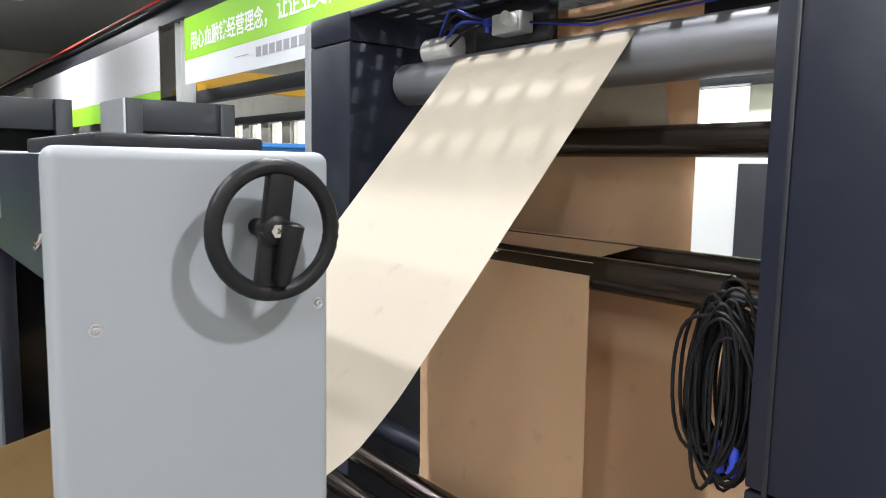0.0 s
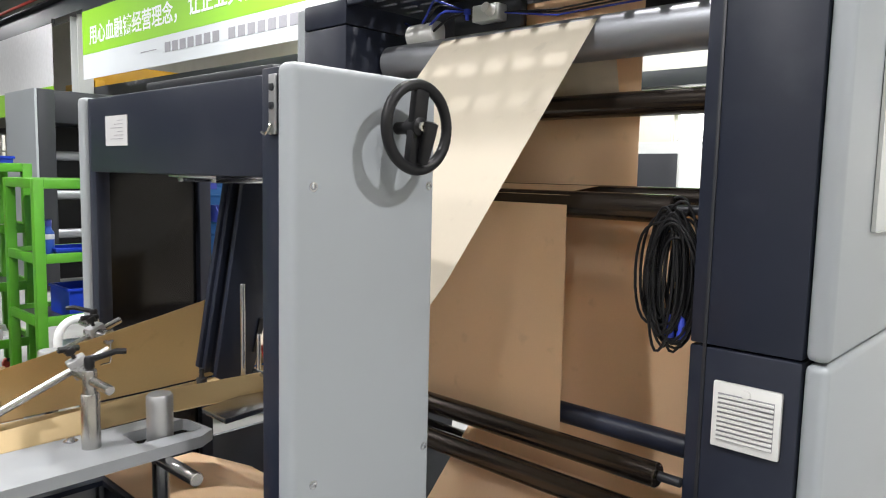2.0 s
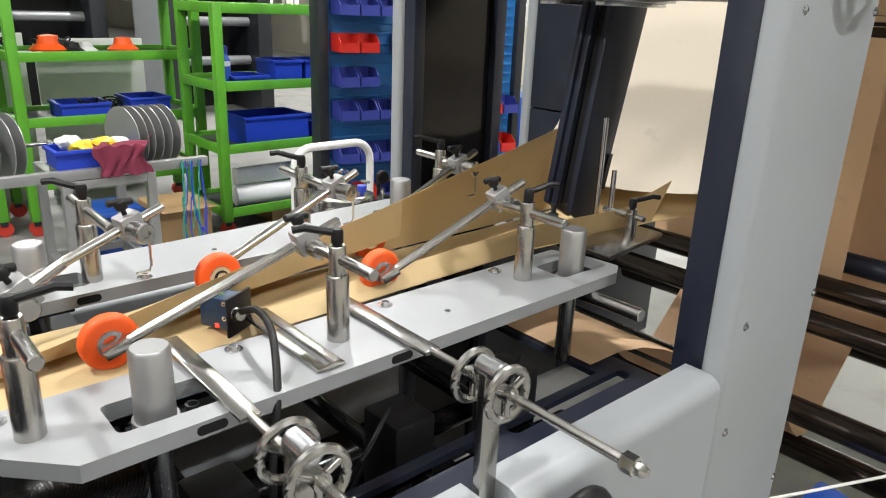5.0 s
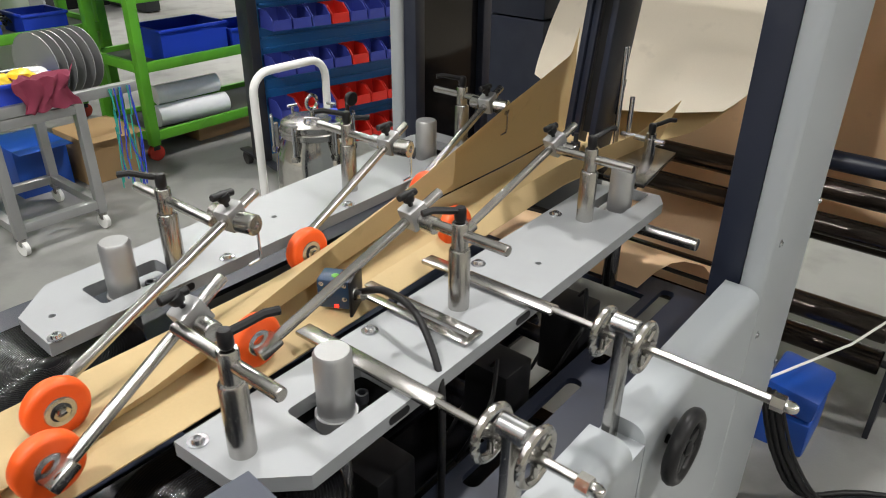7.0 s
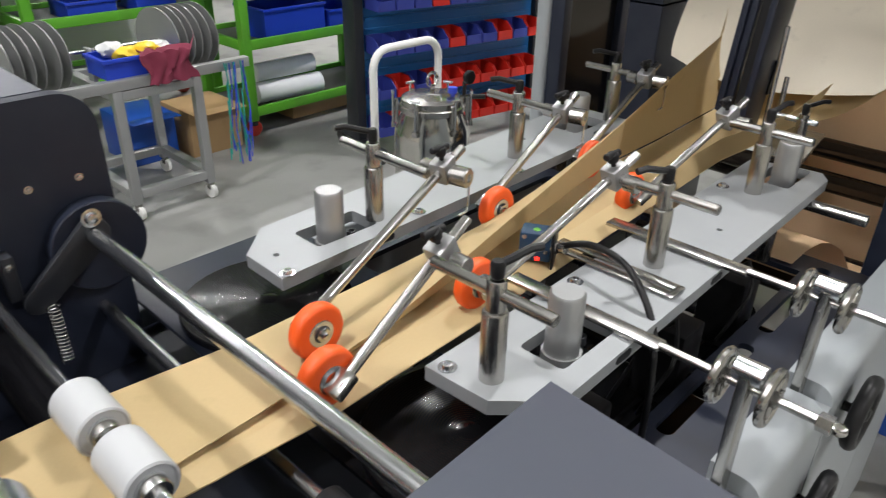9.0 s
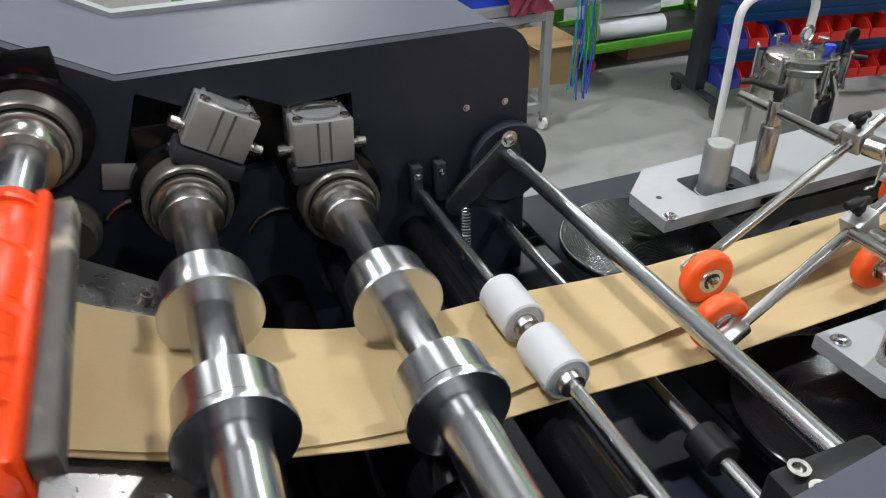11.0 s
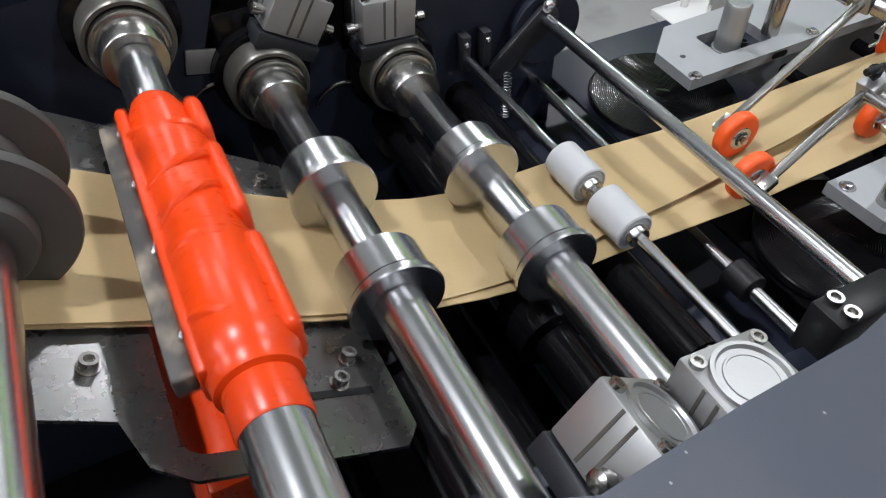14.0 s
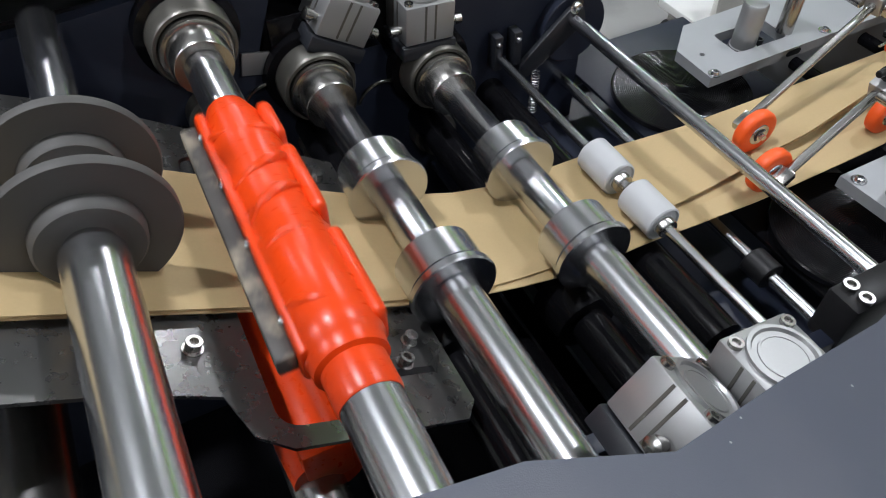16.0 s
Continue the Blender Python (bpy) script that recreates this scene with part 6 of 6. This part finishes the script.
    part("reel_stand", box(0.05, 0.07, 3.39, 3.45, 0.6575, 0.815, 0.002), M_ALUD, reels)
    crate(-0.36, 0.02, 3.18, 3.38, 0.7105, 0.09, M_BLUEBIN, "blue crate full of small parts and bags on the cart")
    bg = thing("plastic_bags", (-0.2, 3.28, 0.78), "yellow and clear plastic bags heaped in the crate", "bag")
    for i, (x, y, z, s, mt) in enumerate(((-0.22, 3.26, 0.80, 0.06, M_YELLOW), (-0.12, 3.25, 0.81, 0.055, M_YELLOW), (-0.05, 3.28, 0.80, 0.06, M_FILM), (-0.27, 3.30, 0.82, 0.06, M_FILM))):
        bm = bmesh.new()
        bmesh.ops.create_icosphere(bm, subdivisions=3, radius=s)
        for v in bm.verts:
            v.co *= 1 + 0.35 * noise.noise(v.co * 28 + Vector((i * 7, 0, 0)))
            v.co.z *= 0.55
        bmesh.ops.translate(bm, verts=bm.verts, vec=(x, y, z))
        part("bag", bm, mt, bg)
    rg = thing("rag", (-0.1, 3.14, 0.6), "crumpled maroon rag hanging over the cart edge", "rag")
    def rf(u, v):
        x = -0.20 + 0.24 * v
        s = u * 0.26
        base = Vector((x, 3.26 - s, 0.81)) if s < 0.12 else Vector((x, 3.14 - (s - 0.12) * 0.1, 0.81 - (s - 0.12)))
        return base + Vector((0.02 * math.sin(9 * u + 5 * v), -0.02 * abs(math.sin(11 * v + 3 * u)), 0.02 * noise.noise(Vector((u * 6, v * 6, 1)))))
    part("cloth", surface(rf, 22, 22, 0.004), M_RAG, rg)
    cd = thing("hanging_cords", (0.25, 3.14, 0.2), "bunch of blue and teal cords hanging from the cart", "cord")
    for i in range(10):
        x = 0.25 + rnd.uniform(-0.05, 0.07)
        pts = [Vector((x + 0.03 * math.sin(q * 4 + i) * q, 3.14 + rnd.uniform(-0.006, 0.006), 0.70 - q * rnd.uniform(0.4, 0.6))) for q in np.linspace(0, 1, 12)]
        part("cord", tube_path(pts, 0.0035, None, 6), M_CYAN if i % 2 else M_CORDB, cd)
    # boxes on the floor
    for x0, x1, y0, y1, h, lab, mt in ((0.28, 0.62, 3.75, 4.1, 0.28, "open brown cardboard box on the floor", M_CARD), (1.15, 1.75, 3.95, 4.3, 0.12, "flat brown cardboard box under the rack", M_CARD), (-0.05, 0.24, 3.85, 4.2, 0.28, "blue plastic tote on the floor under the cart", M_BLUEBOX)):
        o = thing("carton" if mt is M_CARD else "tote", ((x0 + x1) / 2, (y0 + y1) / 2, 0), lab, "box")
        part("body", box(x0, x1, y0, y1, 0.0, h, 0.006), mt, o)
        part("flap", box(x0, x1, y0 - 0.10, y0 - 0.001, h - 0.004, h, 0.001), mt, o)
    # hand truck with the pressure tank
    t = thing("hand_trolley", (0.5, 1.95, 0), "white tubular hand trolley with a raised handle", "trolley")
    a, c2, y = 0.262, 0.64, 2.05
    hp = [(a, y, 0.2), (a, y, 0.85)] + arc((a + 0.08, y, 0.865), 0.08, 180, 90, (1, 0, 0), (0, 0, 1), 6) + arc((c2 - 0.08, y, 0.865), 0.08, 90, 0, (1, 0, 0), (0, 0, 1), 6) + [(c2, y, 0.85), (c2, y, 0.2)]
    part("handle", tube_path(hp, 0.017, None, 12), M_WTUBE, t)
    part("platform", box(0.12, 0.75, 1.45, 2.10, 0.16, 0.2, 0.01), M_WTUBE, t)
    for x in (0.16, 0.68):
        for yy in (1.52, 2.02):
            part("castor", lathe((x - 0.015, yy, 0.06), (1, 0, 0), [(0, 0.02), (0, 0.06), (0.03, 0.06), (0.03, 0.02)], seg=18), M_RUBBER, t)
            part("castor_fork", box(x - 0.02, x + 0.02, yy - 0.02, yy + 0.02, 0.115, 0.1595, 0.002), M_STEELB, t)
    p = thing("pressure_tank", (0.30, 1.75, 0.2), "stainless steel pressure tank with clamped lid and lifting eye", "tank")
    px, py = 0.30, 1.75
    part("body", lathe((px, py, 0.2005), (0, 0, 1), [(0, 0.13), (0.012, 0.15), (0.46, 0.15), (0.50, 0.145), (0.55, 0.125), (0.565, 0.12)], seg=48), M_CHROME, p)
    part("lid", lathe((px, py, 0.7665), (0, 0, 1), [(0, 0.122), (0.004, 0.130), (0.024, 0.130), (0.028, 0.122), (0.034, 0.124), (0.05, 0.121), (0.058, 0.10), (0.062, 0)], seg=48), M_STEELB, p)
    part("lifting_eye", tube_path(arc((px, py, 0.885), 0.026, 0, 345, (1, 0, 0), (0, 0, 1), 18), 0.007, None, 8), M_CHROME, p)
    part("eye_stem", rod((px, py, 0.828), (px, py, 0.862), 0.009), M_CHROME, p)
    part("valve_knob", lathe((px + 0.04, py - 0.07, 0.826), (0, 0, 1), [(0, 0.008), (0.012, 0.008), (0.014, 0.018), (0.036, 0.018), (0.04, 0)], seg=16), M_CORDB, p, "blue valve knob")
    for q in range(6):
        cm = Matrix.Translation((px, py, 0)) @ Matrix.Rotation(q * math.pi / 3 + 0.35, 4, "Z")
        cl = part("clamp", box(0.130, 0.146, -0.010, 0.010, 0.72, 0.815, 0.003, m=cm), M_STEELB, p)
        part("clamp_bolt", rod(cm @ Vector((0.152, 0, 0.70)), cm @ Vector((0.152, 0, 0.835)), 0.005, None, 10), M_STEEL, cl)
        part("wing_nut", rod(cm @ Vector((0.152, -0.02, 0.838)), cm @ Vector((0.152, 0.02, 0.838)), 0.006, None, 10), M_STEEL, cl)
        part("hinge_lug", box(0.146, 0.160, -0.012, 0.012, 0.70, 0.722, 0.003, m=cm), M_STEELB, cl)
    part("lid_handle", tube_path([(px - 0.06, py - 0.02, 0.826), (px - 0.06, py - 0.03, 0.845), (px - 0.03, py - 0.07, 0.845), (px - 0.03, py - 0.08, 0.824)], 0.005, None, 8), M_STEEL, p)
    gb = rod((px + 0.14, py - 0.04, 0.74), (px + 0.14, py - 0.04, 0.86), 0.008)
    lathe((px + 0.14, py - 0.055, 0.88), (0, -1, 0), [(0, 0.026), (0.016, 0.028), (0.02, 0.024), (0.02, 0)], gb, 18)
    rod((px + 0.14, py - 0.04, 0.80), (px + 0.2, py - 0.1, 0.80), 0.01, gb)
    part("pressure_gauge", gb, M_BLACK, p)
    # blue drum
    dr = thing("plastic_drum", (2.95, 3.2, 0), "big blue plastic drum on the floor", "drum")
    part("body", lathe((2.95, 3.2, 0.0), (0, 0, 1), [(0, 0.26), (0.03, 0.285), (0.28, 0.29), (0.3, 0.3), (0.33, 0.29), (0.6, 0.29), (0.63, 0.3), (0.66, 0.285), (0.86, 0.25), (0.9, 0.22), (0.9, 0)], seg=36), M_BLUEBOX, dr)
    # blue toolbox on the floor beyond the portal
    tb = thing("toolbox", (0.76, -0.02, 0), "blue plastic toolbox with a half-open lid", "toolbox")
    part("body", box(0.64, 0.86, -0.09, 0.08, 0.0, 0.13, 0.01), M_BLUEBOX, tb)
    part("lid", box(-0.11, 0.11, -0.085, 0.085, 0.0, 0.09, 0.018, m=Matrix.Translation((0.75, -0.005, 0.145)) @ Matrix.Rotation(0.12, 4, "X")), M_BLUEBOX, tb)
    part("contents", box(0.66, 0.80, -0.07, 0.06, 0.131, 0.15, 0.005), M_REDBIN, tb)
    ho = thing("floor_hose", (0.5, -0.1, 0), "black corrugated hoses lying on the floor", "hose")
    for k in range(4):
        pts = smooth_path([(0.34, 0.02 - 0.015 * k, 0.42), (0.37, -0.05 - 0.02 * k, 0.20), (0.46, -0.14 - 0.03 * k, 0.03), (0.62, -0.32 - 0.04 * k, 0.015), (0.85, -0.85, 0.015)], 40)
        part("hose", tube_path(pts, 0.005 if k == 3 else lambda i: 0.0105 if i % 2 else 0.0095, None, 10), M_BLACK, ho)
    wc = thing("white_cord", (1.3, -0.2, 0.3), "thin white cord stretched near the floor", "cord")
    part("cord", tube_path([poly_at([(0.31, 0.02, 0.46), (0.7, -0.12, 0.43), (1.088, -0.25, 0.47)], i / 12) for i in range(13)], 0.004, None, 6), M_WTUBE, wc)


workshop()


def far_machines():
    m0 = None
    for x, y in ((3.0, 8.6), (1.2, 9.6), (-0.9, 10.6), (4.6, 13.0), (-3.6, 10.0)):
        if m0 is None:
            m0 = thing("far_machine", (x, y, 0), "dark grey machine unit with black openings further down the hall", "machine", "background machines")
            b = box(x - 0.7, x - 0.5, y, y + 1.1, 0.02, 2.5, 0.01)
            box(x + 0.5, x + 0.7, y, y + 1.1, 0.02, 2.5, 0.01, b)
            box(x - 0.5, x + 0.5, y + 0.05, y + 1.05, 2.1, 2.5, 0.01, b)
            part("frame", b, M_CHAR, m0)
            part("cover", box(x - 0.74, x - 0.705, y - 0.02, y + 1.1, 0.02, 2.5, 0.01), M_WHITE, m0)
            part("back_panel", box(x - 0.5, x + 0.5, y + 0.9, y + 0.95, 0.02, 2.1), M_BLACK, m0)
            for z in (0.7, 1.2, 1.7):
                part("roller", rod((x - 0.5, y + 0.3, z), (x + 0.5, y + 0.3, z), 0.06), M_GREYROLL, m0)
        else:
            copy_thing(m0, Matrix.Translation((x, y, 0)))
    c0 = None
    for x, y in ((5.8, 2.2), (6.6, 5.6), (7.4, 0.2), (4.6, 7.0)):
        if c0 is None:
            c0 = thing("control_cabinet", (x, y, 0), "pale grey control cabinet with a dark front further down the hall", "cabinet", "background cabinets")
            part("body", box(x - 0.5, x + 0.5, y - 0.4, y + 0.4, 0.02, 1.9, 0.012), M_BEIGE, c0)
            part("dark_front", box(x - 0.52, x - 0.502, y - 0.38, y + 0.0, 0.15, 1.8, 0.006), M_CHAR, c0)
            part("plinth", box(x - 0.48, x + 0.48, y - 0.38, y + 0.38, 0, 0.0195), M_CHAR, c0)
        else:
            copy_thing(c0, Matrix.Translation((x, y, 0)))
    w = thing("workbench", (4.3, 3.3, 0), "pale workbench with an orange battery drill on it", "bench")
    part("top", box(3.6, 5.0, 2.9, 3.6, 0.86, 0.9, 0.005), M_BEIGE, w)
    for x in (3.63, 4.92):
        for y in (2.93, 3.52):
            part("leg", box(x, x + 0.05, y, y + 0.05, 0, 0.8595), M_ALUD, w)


far_machines()


# ---------------------------------------------------------------- motion
def motions():
    step = 1.0 / 15
    n = int(16 / step) + 1
    for o, ax in SPIN:
        y = o.location.y
        fast = o.name.startswith(("orange", "disc"))
        rows = []
        for i in range(n + 1):
            t = min(16.0, i * step)
            rows.append((t, pose(ax[0], y, ax[1], 0, 900.0 * (t - 14.5) if fast else 700.0 * t, 0)))
        walk(o, rows)
    for w in WHEELS:
        p = w.location.copy()
        walk(w, [(min(16.0, i * step), pose(p.x, p.y, p.z, 0, -800.0 * i * step, 0)) for i in range(n + 1)])


motions()
